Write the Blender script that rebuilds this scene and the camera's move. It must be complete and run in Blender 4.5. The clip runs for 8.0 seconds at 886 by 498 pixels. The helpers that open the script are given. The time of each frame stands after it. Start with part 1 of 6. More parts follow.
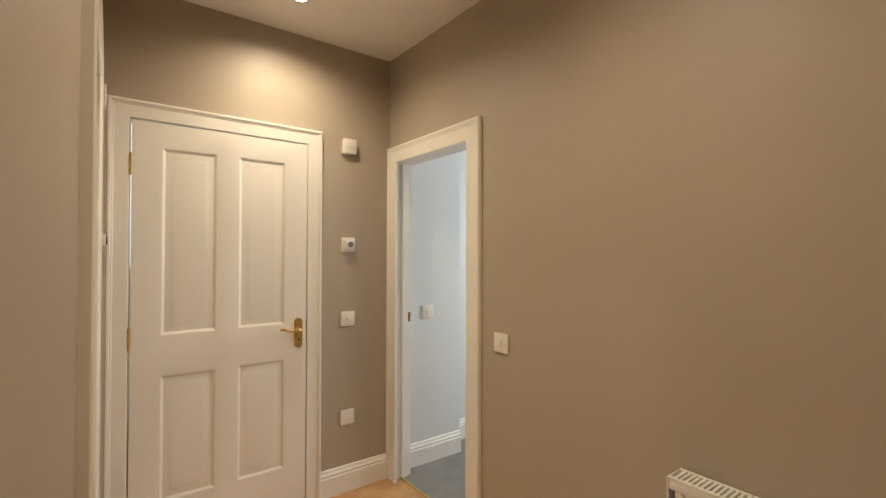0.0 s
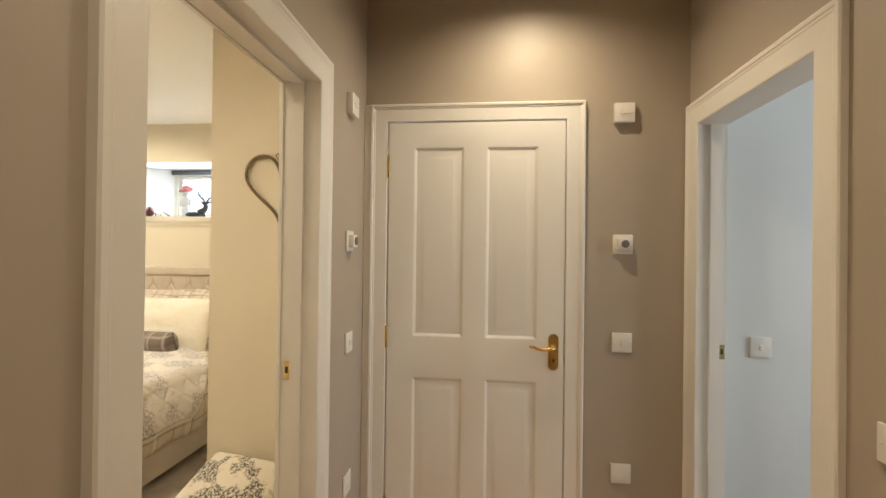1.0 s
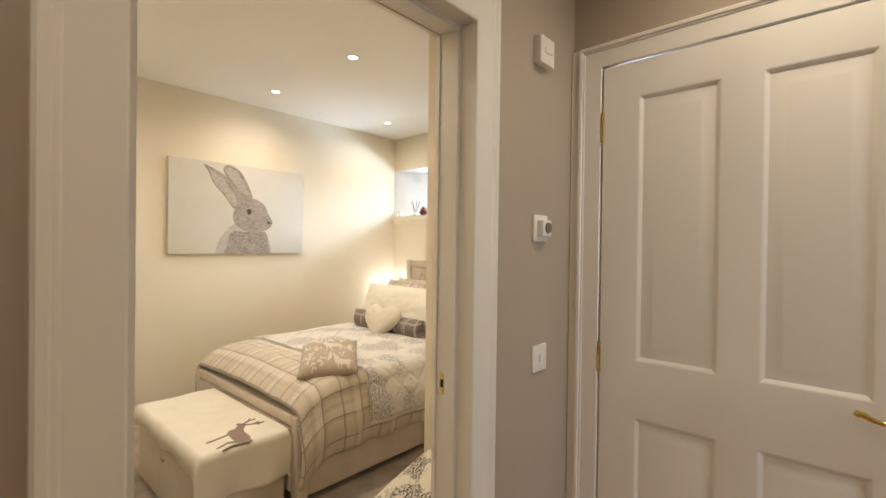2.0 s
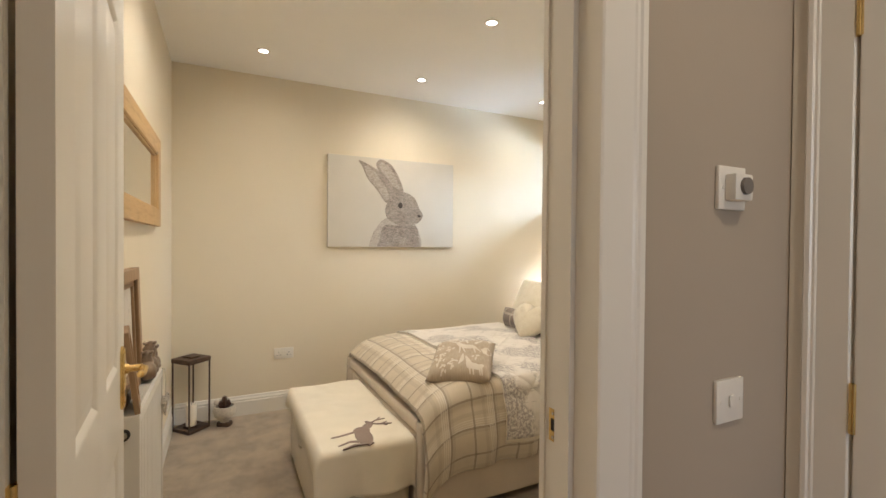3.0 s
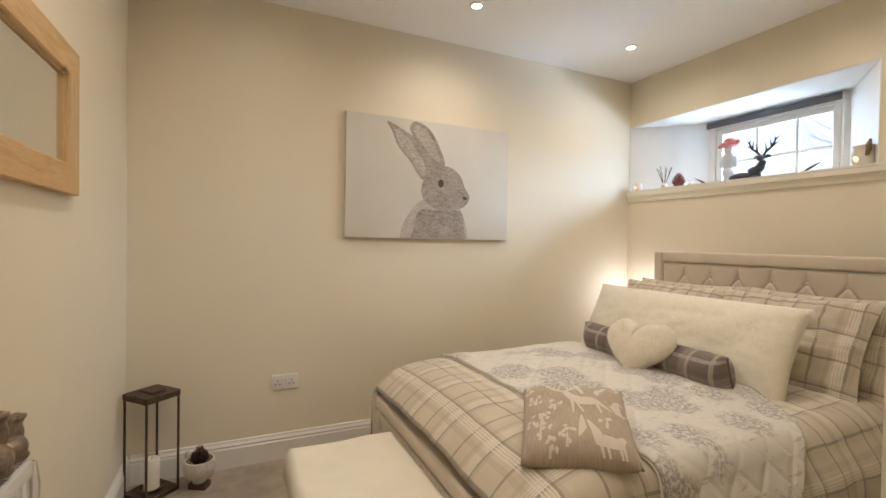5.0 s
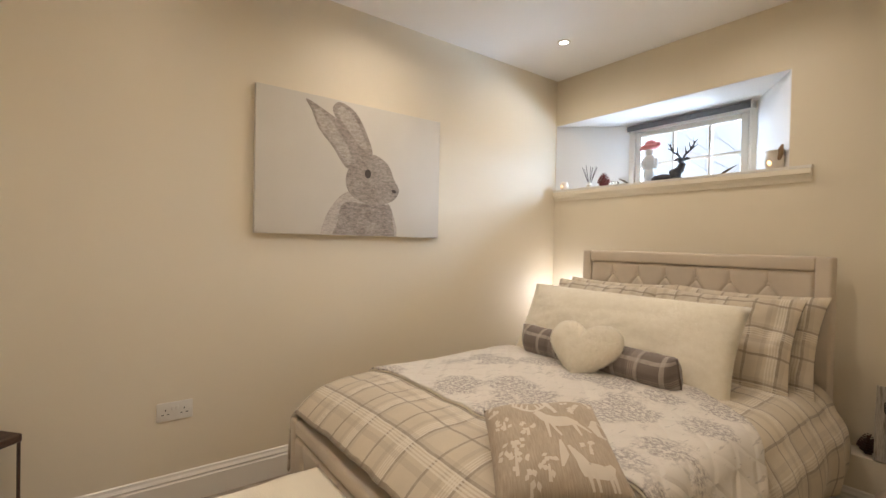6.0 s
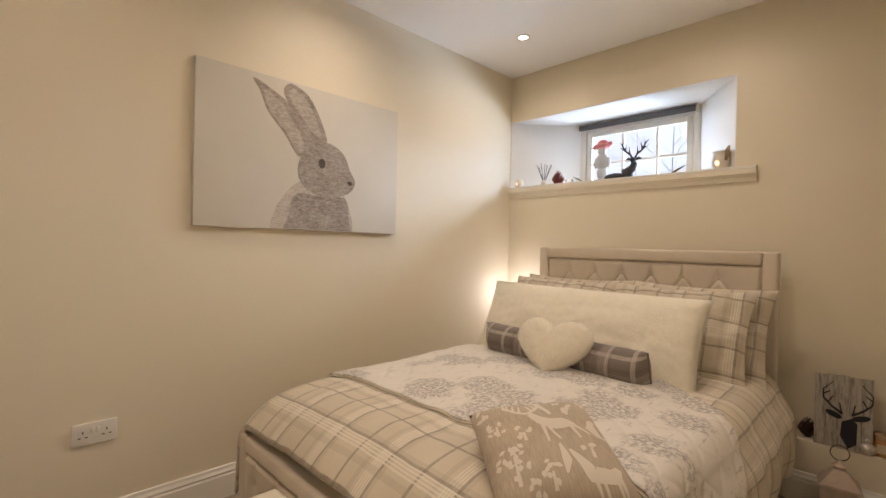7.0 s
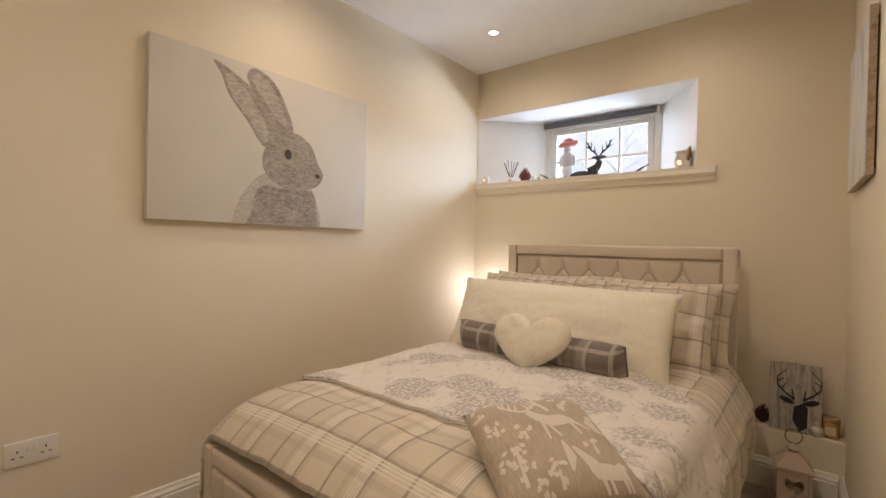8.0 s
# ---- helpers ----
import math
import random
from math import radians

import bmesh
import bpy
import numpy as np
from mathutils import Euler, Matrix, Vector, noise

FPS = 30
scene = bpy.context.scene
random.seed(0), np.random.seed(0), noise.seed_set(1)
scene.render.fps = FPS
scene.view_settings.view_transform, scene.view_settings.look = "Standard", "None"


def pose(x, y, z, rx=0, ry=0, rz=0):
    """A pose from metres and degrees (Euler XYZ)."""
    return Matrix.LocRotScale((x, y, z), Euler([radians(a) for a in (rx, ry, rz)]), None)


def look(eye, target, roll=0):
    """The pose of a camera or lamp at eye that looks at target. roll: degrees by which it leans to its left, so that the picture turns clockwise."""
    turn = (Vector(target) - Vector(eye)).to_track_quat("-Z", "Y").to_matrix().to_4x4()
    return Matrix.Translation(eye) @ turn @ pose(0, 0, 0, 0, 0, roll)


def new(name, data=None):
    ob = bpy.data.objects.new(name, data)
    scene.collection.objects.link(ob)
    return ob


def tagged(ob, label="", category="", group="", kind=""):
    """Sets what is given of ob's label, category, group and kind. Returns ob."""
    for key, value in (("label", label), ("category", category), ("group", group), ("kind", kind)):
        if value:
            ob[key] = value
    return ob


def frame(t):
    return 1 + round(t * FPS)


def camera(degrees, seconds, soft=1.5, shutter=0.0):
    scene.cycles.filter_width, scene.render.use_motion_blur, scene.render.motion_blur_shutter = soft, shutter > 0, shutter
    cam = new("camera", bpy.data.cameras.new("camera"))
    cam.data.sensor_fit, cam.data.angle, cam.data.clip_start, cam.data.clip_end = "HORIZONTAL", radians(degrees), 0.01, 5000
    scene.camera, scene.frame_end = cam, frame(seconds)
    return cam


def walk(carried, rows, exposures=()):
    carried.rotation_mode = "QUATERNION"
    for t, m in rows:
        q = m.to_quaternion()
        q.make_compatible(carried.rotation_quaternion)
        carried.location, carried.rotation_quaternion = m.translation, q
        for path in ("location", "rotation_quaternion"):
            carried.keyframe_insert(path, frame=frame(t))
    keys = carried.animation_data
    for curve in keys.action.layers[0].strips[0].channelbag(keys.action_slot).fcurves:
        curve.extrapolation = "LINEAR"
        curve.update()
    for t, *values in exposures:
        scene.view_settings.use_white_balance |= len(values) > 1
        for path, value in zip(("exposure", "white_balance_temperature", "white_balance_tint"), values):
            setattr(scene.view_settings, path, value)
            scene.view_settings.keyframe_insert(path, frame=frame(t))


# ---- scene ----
cam = camera(89.5, 8.0)
PATH = [
    (0, (0.222, 0.045, 1.387), (1.42, 1.648, 1.408), 0.2),
    (0.5, (0.509, 0.214, 1.388), (1.07, 2.133, 1.403), 0.5),
    (0.6, (0.583, 0.259, 1.393), (0.981, 2.218, 1.405), 0.4),
    (1, (0.764, 0.444, 1.397), (0.558, 2.433, 1.407), 0.7),
    (1.5, (0.908, 0.705, 1.395), (0.031, 2.502, 1.393), 1.0),
    (1.8, (0.924, 0.868, 1.386), (-0.25, 2.486, 1.375), 0.8),
    (2.2, (0.902, 1.059, 1.362), (-0.567, 2.416, 1.343), 0.7),
    (3.3, (0.595, 1.428, 1.313), (-1.259, 2.177, 1.286), 0.6),
    (3.5, (0.483, 1.46, 1.309), (-1.391, 2.158, 1.281), 0.7),
    (4.2, (0.111, 1.513, 1.27), (-1.766, 2.203, 1.241), 0.7),
    (5.3, (-0.38, 1.531, 1.261), (-2.139, 2.482, 1.232), 1.1),
    (5.5, (-0.442, 1.537, 1.254), (-2.156, 2.567, 1.229), 1.2),
    (6, (-0.574, 1.536, 1.25), (-2.178, 2.73, 1.225), 1.2),
    (6.5, (-0.67, 1.529, 1.229), (-2.181, 2.839, 1.214), 1.2),
    (7, (-0.754, 1.513, 1.217), (-2.177, 2.918, 1.203), 1.3),
    (7.5, (-0.826, 1.501, 1.2), (-2.165, 2.986, 1.19), 1.4),
    (8, (-0.873, 1.48, 1.201), (-2.141, 3.026, 1.185), 1.3),
]
EXPOSURES = [  # seconds, stops, kelvin, tint
    (0.0, 1.04, 6480, 11), (0.5, 0.96, 6450, 10), (1.0, 0.80, 6350, 10), (1.5, 0.62, 6240, 12), (2.2, 0.52, 6140, 13),
    (3.5, 0.27, 5960, 14), (4.2, 0.18, 5940, 15), (5.5, 0.0, 6080, 17), (6.5, -0.08, 6320, 20), (8.0, -0.16, 6540, 22)]
walk(cam, [(t, look(eye, target, roll)) for t, eye, target, roll in PATH], EXPOSURES)

# ---- world and light ----
world = bpy.data.worlds.new("overcast_sky")
scene.world = world
world.use_nodes = True
sky = world.node_tree.nodes.new("ShaderNodeTexSky")
sky.sky_type, sky.sun_disc, sky.sun_elevation, sky.sun_rotation = "NISHITA", False, radians(35), radians(200)
world.node_tree.links.new(sky.outputs[0], world.node_tree.nodes["Background"].inputs[0])
world.node_tree.nodes["Background"].inputs[1].default_value = 0.15
scene.view_settings.exposure = 0.0


def lamp(name, kind, m, energy, color, **more):
    data = bpy.data.lights.new(name, kind)
    data.energy, data.color = energy, color
    if kind == "AREA":
        data.shape, data.size, data.size_y = "RECTANGLE", more["size"][0], more["size"][1]
    else:
        data.shadow_soft_size = more.get("radius", 0.03)
    if kind == "SPOT":
        data.spot_size, data.spot_blend = radians(more["cone"]), more["blend"]
    ob = new(name, data)
    ob.matrix_basis = m
    return ob


WARM, HALL_WARM, COOL = (1.0, 0.885, 0.70), (1.0, 0.835, 0.60), (0.62, 0.81, 1.0)
CEIL = 2.595
# (-0.463, 1.593) is unseen, added to brighten the projecting wall
SPOTS = [(x, y) for x in (-2.495, -1.479) for y in (1.593, 2.74, 3.926)] + [(-0.463, 1.593)]
# the two southern ones are unseen, added to brighten the hall
HALL_SPOTS = [(0.935, 2.13), (0.88, 0.75), (0.88, -0.55)]
sun = lamp("sun", "SUN", look((0, 0, 30), (6, -10, 0)), 0.8, (1.0, 0.96, 0.9))
sun.data.angle = radians(12)
for x, y in SPOTS:
    lamp("downlight_lamp", "SPOT", pose(x, y, CEIL - 0.012), {1.593: 6 if x < -2 else 38 if x < -1 else 17, 2.74: 24 if x < -2 else 29, 3.926: 19 if x < -2 else 16}[y], WARM, radius=0.035, cone=170, blend=1.0)
for (x, y), watts in zip(HALL_SPOTS, (29, 23, 20)):
    lamp("downlight_lamp", "SPOT", pose(x, y, CEIL - 0.012), watts, HALL_WARM, radius=0.035, cone=160, blend=1.0)
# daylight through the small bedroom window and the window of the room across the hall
lamp("window_light", "AREA", look((-1.15, 5.75, 2.25), (-2.5, 4.6, 1.80)), 20, COOL, size=(0.8, 0.8))
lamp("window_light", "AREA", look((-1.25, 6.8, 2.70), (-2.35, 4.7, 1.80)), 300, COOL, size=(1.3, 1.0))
# low lamp aimed up, added to brighten the window head and ceiling
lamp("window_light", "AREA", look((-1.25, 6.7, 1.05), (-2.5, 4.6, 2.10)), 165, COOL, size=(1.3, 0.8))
lamp("window_light", "AREA", look((-3.75, 5.7, 1.95), (-1.9, 4.6, 1.95)), 70, COOL, size=(0.7, 0.9))
lamp("window_light", "AREA", look((4.13, 1.6, 1.55), (2.0, 2.2, 1.2)), 21, (0.85, 0.92, 1.0), size=(1.2, 1.1))
lamp("bedside_glow", "POINT", pose(-2.77, 4.34, 0.88), 2.3, (0.97, 0.98, 1.0), radius=0.06)


# ---- materials ----
class Nodes:
    """A short way to wire a material."""

    def __init__(self, name, rough=0.6, metal=0.0):
        self.mat = bpy.data.materials.new(name)
        self.mat.use_nodes = True
        self.t = self.mat.node_tree
        self.out = self.t.nodes["Principled BSDF"]
        self.set("Roughness", rough)
        self.set("Metallic", metal)

    def put(self, socket, value):
        if isinstance(value, (int, float, tuple)):
            socket.default_value = value
        else:
            self.t.links.new(value, socket)

    def set(self, key, value):
        self.put(self.out.inputs[key], value)
        return self

    def node(self, kind, **inputs):
        n = self.t.nodes.new(kind)
        for k, v in inputs.items():
            self.put(n.inputs[k.replace("_", " ")], v)
        return n

    def coords(self, which="Object"):
        return self.t.nodes.new("ShaderNodeTexCoord").outputs[which]

    def math(self, op, a, b=0.0):
        n = self.t.nodes.new("ShaderNodeMath")
        n.operation = op
        self.put(n.inputs[0], a)
        self.put(n.inputs[1], b)
        return n.outputs[0]

    def noise(self, scale, detail=3.0, vec=None, rough=0.55, stretch=None):
        v = vec if vec is not None else self.coords()
        if stretch:
            m = self.t.nodes.new("ShaderNodeMapping")
            self.put(m.inputs[0], v)
            m.inputs["Scale"].default_value = stretch
            v = m.outputs[0]
        return self.node("ShaderNodeTexNoise", Vector=v, Scale=scale, Detail=detail, Roughness=rough).outputs[0]

    def ramp(self, fac, *stops):
        n = self.t.nodes.new("ShaderNodeValToRGB")
        e = n.color_ramp.elements
        while len(e) < len(stops):
            e.new(0.5)
        for k, (p, c) in zip(e, stops):
            k.position, k.color = p, c
        self.put(n.inputs[0], fac)
        return n.outputs[0]

    def mix(self, fac, a, b):
        n = self.t.nodes.new("ShaderNodeMix")
        n.data_type = "RGBA"
        self.put(n.inputs[0], fac)
        self.put(n.inputs[6], a)
        self.put(n.inputs[7], b)
        return n.outputs[2]

    def bump(self, height, strength=0.2, distance=0.005):
        n = self.node("ShaderNodeBump", Height=height, Strength=strength, Distance=distance)
        self.t.links.new(n.outputs[0], self.out.inputs["Normal"])
        return self

    def random(self):
        return self.t.nodes.new("ShaderNodeObjectInfo").outputs["Random"]

    def uv(self):
        s = self.t.nodes.new("ShaderNodeSeparateXYZ")
        self.put(s.inputs[0], self.coords("UV"))
        return s.outputs[0], s.outputs[1]

    def stripes(self, u, period, *bands):
        """1 inside the bands (centre, half width), both in parts of the period."""
        f = self.math("FRACT", self.math("DIVIDE", u, period))
        total = 0.0
        for c, w in bands:
            hit = self.math("LESS_THAN", self.math("ABSOLUTE", self.math("SUBTRACT", f, c)), w)
            total = self.math("MAXIMUM", total, hit)
        return total


def shade(c, k):
    return tuple(min(1.0, v * k) for v in c[:3]) + (1.0,)


def painted(name, c, rough=0.55, spread=0.05, grain=220, bump=0.06):
    n = Nodes(name, rough)
    big = n.noise(1.3, 4)
    n.set("Base Color", n.ramp(big, (0.25, shade(c, 1 - spread)), (0.75, shade(c, 1 + spread))))
    n.set("Roughness", n.ramp(n.noise(6, 3), (0.2, (rough - 0.015,) * 3 + (1,)), (0.8, (rough + 0.015,) * 3 + (1,))))
    return n.bump(n.noise(grain, 2), bump, 0.002).mat


def wooden(name, dark, light, axis, scale=9.0, rough=0.5, knots=False):
    n = Nodes(name, rough)
    st = [7.0, 7.0, 7.0]
    st[axis] = 0.7
    g = n.noise(scale, 6, stretch=tuple(st), rough=0.65)
    fine = n.noise(scale * 6, 3, stretch=tuple(st))
    col = n.ramp(g, (0.3, dark), (0.52, light), (0.75, shade(dark, 1.25)))
    col = n.mix(0.25, col, n.ramp(fine, (0.3, dark), (0.7, light)))
    if knots:
        v = n.node("ShaderNodeTexVoronoi", Vector=n.coords(), Scale=4.2)
        near = n.math("ADD", v.outputs["Distance"], n.math("MULTIPLY", fine, 0.05))
        col = n.mix(n.ramp(near, (0.085, (0.85, 0.85, 0.85, 1)), (0.15, (0, 0, 0, 1))), col, shade(dark, 0.45))
    n.set("Base Color", col)
    return n.bump(fine, 0.25, 0.002).mat


def woven(name, c, rough=0.9, grain=900, spread=0.1, bump=0.3):
    n = Nodes(name, rough)
    n.set("Base Color", n.ramp(n.noise(5, 5), (0.3, shade(c, 1 - spread)), (0.7, shade(c, 1 + spread))))
    n.set("Sheen Weight", 0.25)
    return n.bump(n.noise(grain, 2), bump, 0.002).mat


def plain(name, c, rough=0.5, metal=0.0, spread=0.08, scale=14):
    n = Nodes(name, rough, metal)
    n.set("Base Color", n.ramp(n.noise(scale, 4), (0.3, shade(c, 1 - spread)), (0.7, shade(c, 1 + spread))))
    return n.mat


M = {}
M["cream_wall"] = painted("cream_wall", (0.76, 0.675, 0.515, 1), 0.6, 0.025)
M["taupe_wall"] = painted("taupe_wall", (0.41, 0.345, 0.265, 1), 0.5, 0.035)
M["pale_wall"] = painted("pale_wall", (0.66, 0.66, 0.62, 1), 0.6, 0.03)
M["ceiling_white"] = painted("ceiling_white", (0.88, 0.86, 0.82, 1), 0.7, 0.02)
M["gloss_white"] = painted("gloss_white", (0.78, 0.74, 0.66, 1), 0.32, 0.03, 60, 0.04)
M["gloss_cream"] = painted("gloss_cream", (0.80, 0.725, 0.575, 1), 0.4, 0.02, 60, 0.03)
M["reveal_white"] = painted("reveal_white", (0.80, 0.79, 0.76, 1), 0.6, 0.02)
M["plastic_white"] = plain("plastic_white", (0.76, 0.715, 0.63, 1), 0.35, 0, 0.03)
M["enamel_white"] = painted("enamel_white", (0.76, 0.73, 0.67, 1), 0.3, 0.02, 80, 0.03)
M["dial_grey"] = plain("dial_grey", (0.16, 0.14, 0.12, 1), 0.5)
M["dark"] = plain("dark", (0.02, 0.018, 0.016, 1), 0.6)
M["brass"] = plain("brass", (0.80, 0.58, 0.23, 1), 0.24, 1.0, 0.12, 30)
M["steel"] = plain("steel", (0.62, 0.60, 0.57, 1), 0.25, 1.0)
M["iron"] = plain("iron", (0.10, 0.062, 0.042, 1), 0.5, 0.5, 0.35, 40)
M["pine"] = wooden("pine", (0.40, 0.23, 0.085, 1), (0.60, 0.40, 0.18, 1), 0, 5, 0.5, True)
M["pine_upright"] = wooden("pine_upright", (0.40, 0.23, 0.085, 1), (0.58, 0.39, 0.18, 1), 2, 5, 0.5, True)
M["oak"] = wooden("oak", (0.19, 0.112, 0.054, 1), (0.37, 0.24, 0.128, 1), 2, 5)
M["driftwood"] = wooden("driftwood", (0.10, 0.078, 0.055, 1), (0.50, 0.455, 0.38, 1), 2, 11, 0.8)
M["pale_board"] = wooden("pale_board", (0.24, 0.16, 0.09, 1), (0.56, 0.45, 0.31, 1), 0, 4, 0.7, True)
n = Nodes("washed_print", 0.34)
n.set("Base Color", n.ramp(n.noise(5, 4, stretch=(3.0, 1.0, 0.6)), (0.36, (0.40, 0.40, 0.41, 1)), (0.5, (0.62, 0.61, 0.60, 1)), (0.7, (0.68, 0.67, 0.65, 1))))
M["washed_print"] = n.mat
M["pale_wood"] = wooden("pale_wood", (0.42, 0.36, 0.28, 1), (0.60, 0.54, 0.45, 1), 2, 9, 0.7)

n = Nodes("mirror_glass", 0.02, 1.0)
M["mirror"] = n.set("Base Color", (0.86, 0.87, 0.86, 1)).mat
n = Nodes("window_glass", 0.0)
n.set("Transmission Weight", 1.0).set("IOR", 1.45).set("Base Color", (0.97, 0.99, 1.0, 1))
M["glass"] = n.mat
n = Nodes("jar_glass", 0.03)
M["jar_glass"] = n.set("Transmission Weight", 0.9).set("Base Color", (0.9, 0.88, 0.82, 1)).mat


def glowing(name, c, strength):
    k = Nodes(name, 0.5)
    k.set("Base Color", (0.9, 0.9, 0.88, 1)).set("Emission Color", c).set("Emission Strength", strength)
    return k.mat


M["lamp_glow"] = glowing("lamp_glow", (1.0, 0.93, 0.82, 1), 14.0)
M["flame_glow"] = glowing("flame_glow", (1.0, 0.52, 0.18, 1), 3.0)
M["bulb_glow"] = glowing("bulb_glow", (1.0, 0.97, 0.90, 1), 7.0)

n = Nodes("carpet_beige", 0.95)
# blot: shading of footprints in the pile, put into the colour
fibre, blot = n.noise(420, 3), n.noise(6.5, 5, rough=0.62)
n.set("Base Color", n.mix(0.5, n.ramp(blot, (0.38, (0.29, 0.215, 0.135, 1)), (0.60, (0.63, 0.50, 0.34, 1))), n.ramp(fibre, (0.3, (0.32, 0.25, 0.17, 1)), (0.7, (0.68, 0.555, 0.40, 1)))))
n.set("Sheen Weight", 0.3)
M["carpet"] = n.bump(n.math("ADD", fibre, n.math("MULTIPLY", blot, 0.6)), 0.9, 0.012).mat
n = Nodes("carpet_grey", 0.95)
fibre, blot = n.noise(420, 3), n.noise(10, 4)
n.set("Base Color", n.mix(0.5, n.ramp(blot, (0.3, (0.20, 0.185, 0.165, 1)), (0.7, (0.30, 0.28, 0.25, 1))), n.ramp(fibre, (0.3, (0.17, 0.16, 0.15, 1)), (0.7, (0.34, 0.32, 0.29, 1)))))
M["carpet_grey"] = n.bump(fibre, 0.8, 0.01).mat
n = Nodes("terracotta", 0.42)
base = n.ramp(n.noise(7, 5), (0.3, (0.34, 0.175, 0.065, 1)), (0.7, (0.52, 0.31, 0.14, 1)))
n.set("Base Color", n.mix(n.math("MULTIPLY", n.random(), 0.5), base, (0.46, 0.22, 0.08, 1)))
M["terracotta"] = n.bump(n.noise(60, 3), 0.15, 0.003).mat
M["grout"] = plain("grout", (0.50, 0.43, 0.33, 1), 0.9)


def plaid(name, ground, band, line, pale, period=0.165, wide_w=0.05, thin_w=0.010, strength=0.42):
    k = Nodes(name, 0.92)
    u, v = k.uv()
    wide = lambda w: k.stripes(w, period, (0.5, wide_w))
    thin = lambda w: k.stripes(w, period * 2, (0.10, thin_w), (0.14, thin_w), (0.18, thin_w), (0.22, thin_w))
    dim = lambda w: k.stripes(w, period * 2, (0.0, 0.035), (1.0, 0.035), (0.30, 0.03))
    col = k.ramp(k.noise(6, 4), (0.3, shade(ground, 0.93)), (0.7, shade(ground, 1.06)))
    worn = k.ramp(k.noise(55, 4, k.coords("UV")), (0.3, (0.66, 0.66, 0.66, 1)), (0.65, (1, 1, 1, 1)))
    for w in (u, v):
        col = k.mix(k.math("MULTIPLY", worn, k.math("MULTIPLY", wide(w), strength)), col, band)
        col = k.mix(k.math("MULTIPLY", dim(w), 0.30), col, line)
        col = k.mix(k.math("MULTIPLY", worn, k.math("MULTIPLY", thin(w), 0.8)), col, pale)
    weave = k.noise(1100, 2)
    col = k.mix(k.math("MULTIPLY", weave, 0.2), col, shade(ground, 0.7))
    k.set("Base Color", col).set("Sheen Weight", 0.2)
    return k.bump(k.math("ADD", k.math("MULTIPLY", weave, 0.3), k.noise(16, 4)), 0.3, 0.008).mat


M["plaid"] = plaid("plaid_cotton", (0.60, 0.515, 0.385, 1), (0.22, 0.17, 0.125, 1), (0.38, 0.31, 0.23, 1), (0.76, 0.70, 0.59, 1), 0.125, 0.040, 0.011, 0.74)
M["plaid_dark"] = plaid("plaid_wool", (0.19, 0.152, 0.125, 1), (0.52, 0.46, 0.38, 1), (0.11, 0.085, 0.07, 1), (0.34, 0.29, 0.24, 1), 0.115, 0.085, 0.012, 0.7)
M["velvet"] = woven("velvet_beige", (0.62, 0.53, 0.415, 1), 0.8, 500, 0.06, 0.12)
M["fleece"] = woven("fleece_cream", (0.76, 0.69, 0.55, 1), 0.95, 190, 0.05, 0.7)
n = Nodes("fluff_cream", 0.97)
tuft, strand = n.noise(38, 4), n.noise(300, 3)
n.set("Base Color", n.ramp(tuft, (0.3, (0.81, 0.74, 0.59, 1)), (0.7, (0.86, 0.795, 0.65, 1)))).set("Sheen Weight", 0.5)
M["fluff"] = n.bump(n.math("ADD", n.math("MULTIPLY", tuft, 0.6), strand), 0.5, 0.004).mat
M["linen"] = woven("linen_beige", (0.56, 0.49, 0.38, 1), 0.9, 600, 0.06, 0.2)
M["motif"] = woven("motif_brown", (0.22, 0.155, 0.12, 1), 0.95, 300, 0.15, 0.5)
M["blind_cloth"] = woven("blind_grey", (0.13, 0.135, 0.145, 1), 0.8)

# quilted throw with grey woodland print
n = Nodes("woodland_print", 0.9)
u, v = n.uv()
uvv = n.coords("UV")
cell = n.node("ShaderNodeTexVoronoi", Vector=uvv, Scale=4.3).outputs["Distance"]
crown = n.ramp(n.math("ADD", cell, n.math("MULTIPLY", n.noise(16, 4, uvv), 0.55)), (0.66, (1, 1, 1, 1)), (0.78, (0, 0, 0, 1)))
leaves = n.ramp(n.noise(70, 8, uvv, 0.75), (0.46, (0, 0, 0, 1)), (0.53, (1, 1, 1, 1)))
twigs = n.ramp(n.noise(24, 2, uvv, stretch=(3.0, 0.5, 1)), (0.63, (0, 0, 0, 1)), (0.66, (1, 1, 1, 1)))
ink = n.math("MAXIMUM", n.math("MULTIPLY", crown, leaves), n.math("MULTIPLY", twigs, 0.55))
ink = n.math("MULTIPLY", ink, 0.95)
n.set("Base Color", n.mix(ink, (0.69, 0.64, 0.565, 1), (0.36, 0.325, 0.295, 1)))
du = n.math("ABSOLUTE", n.math("SUBTRACT", n.math("FRACT", n.math("MULTIPLY", n.math("ADD", u, v), 7.0)), 0.5))
dv = n.math("ABSOLUTE", n.math("SUBTRACT", n.math("FRACT", n.math("MULTIPLY", n.math("SUBTRACT", u, v), 7.0)), 0.5))
seam = n.math("MINIMUM", n.math("MULTIPLY", n.math("MINIMUM", du, dv), 6.0), 1.0)
n.bump(n.math("ADD", seam, n.math("MULTIPLY", n.noise(22, 4, uvv), 0.8)), 0.45, 0.010)
M["woodland"] = n.mat

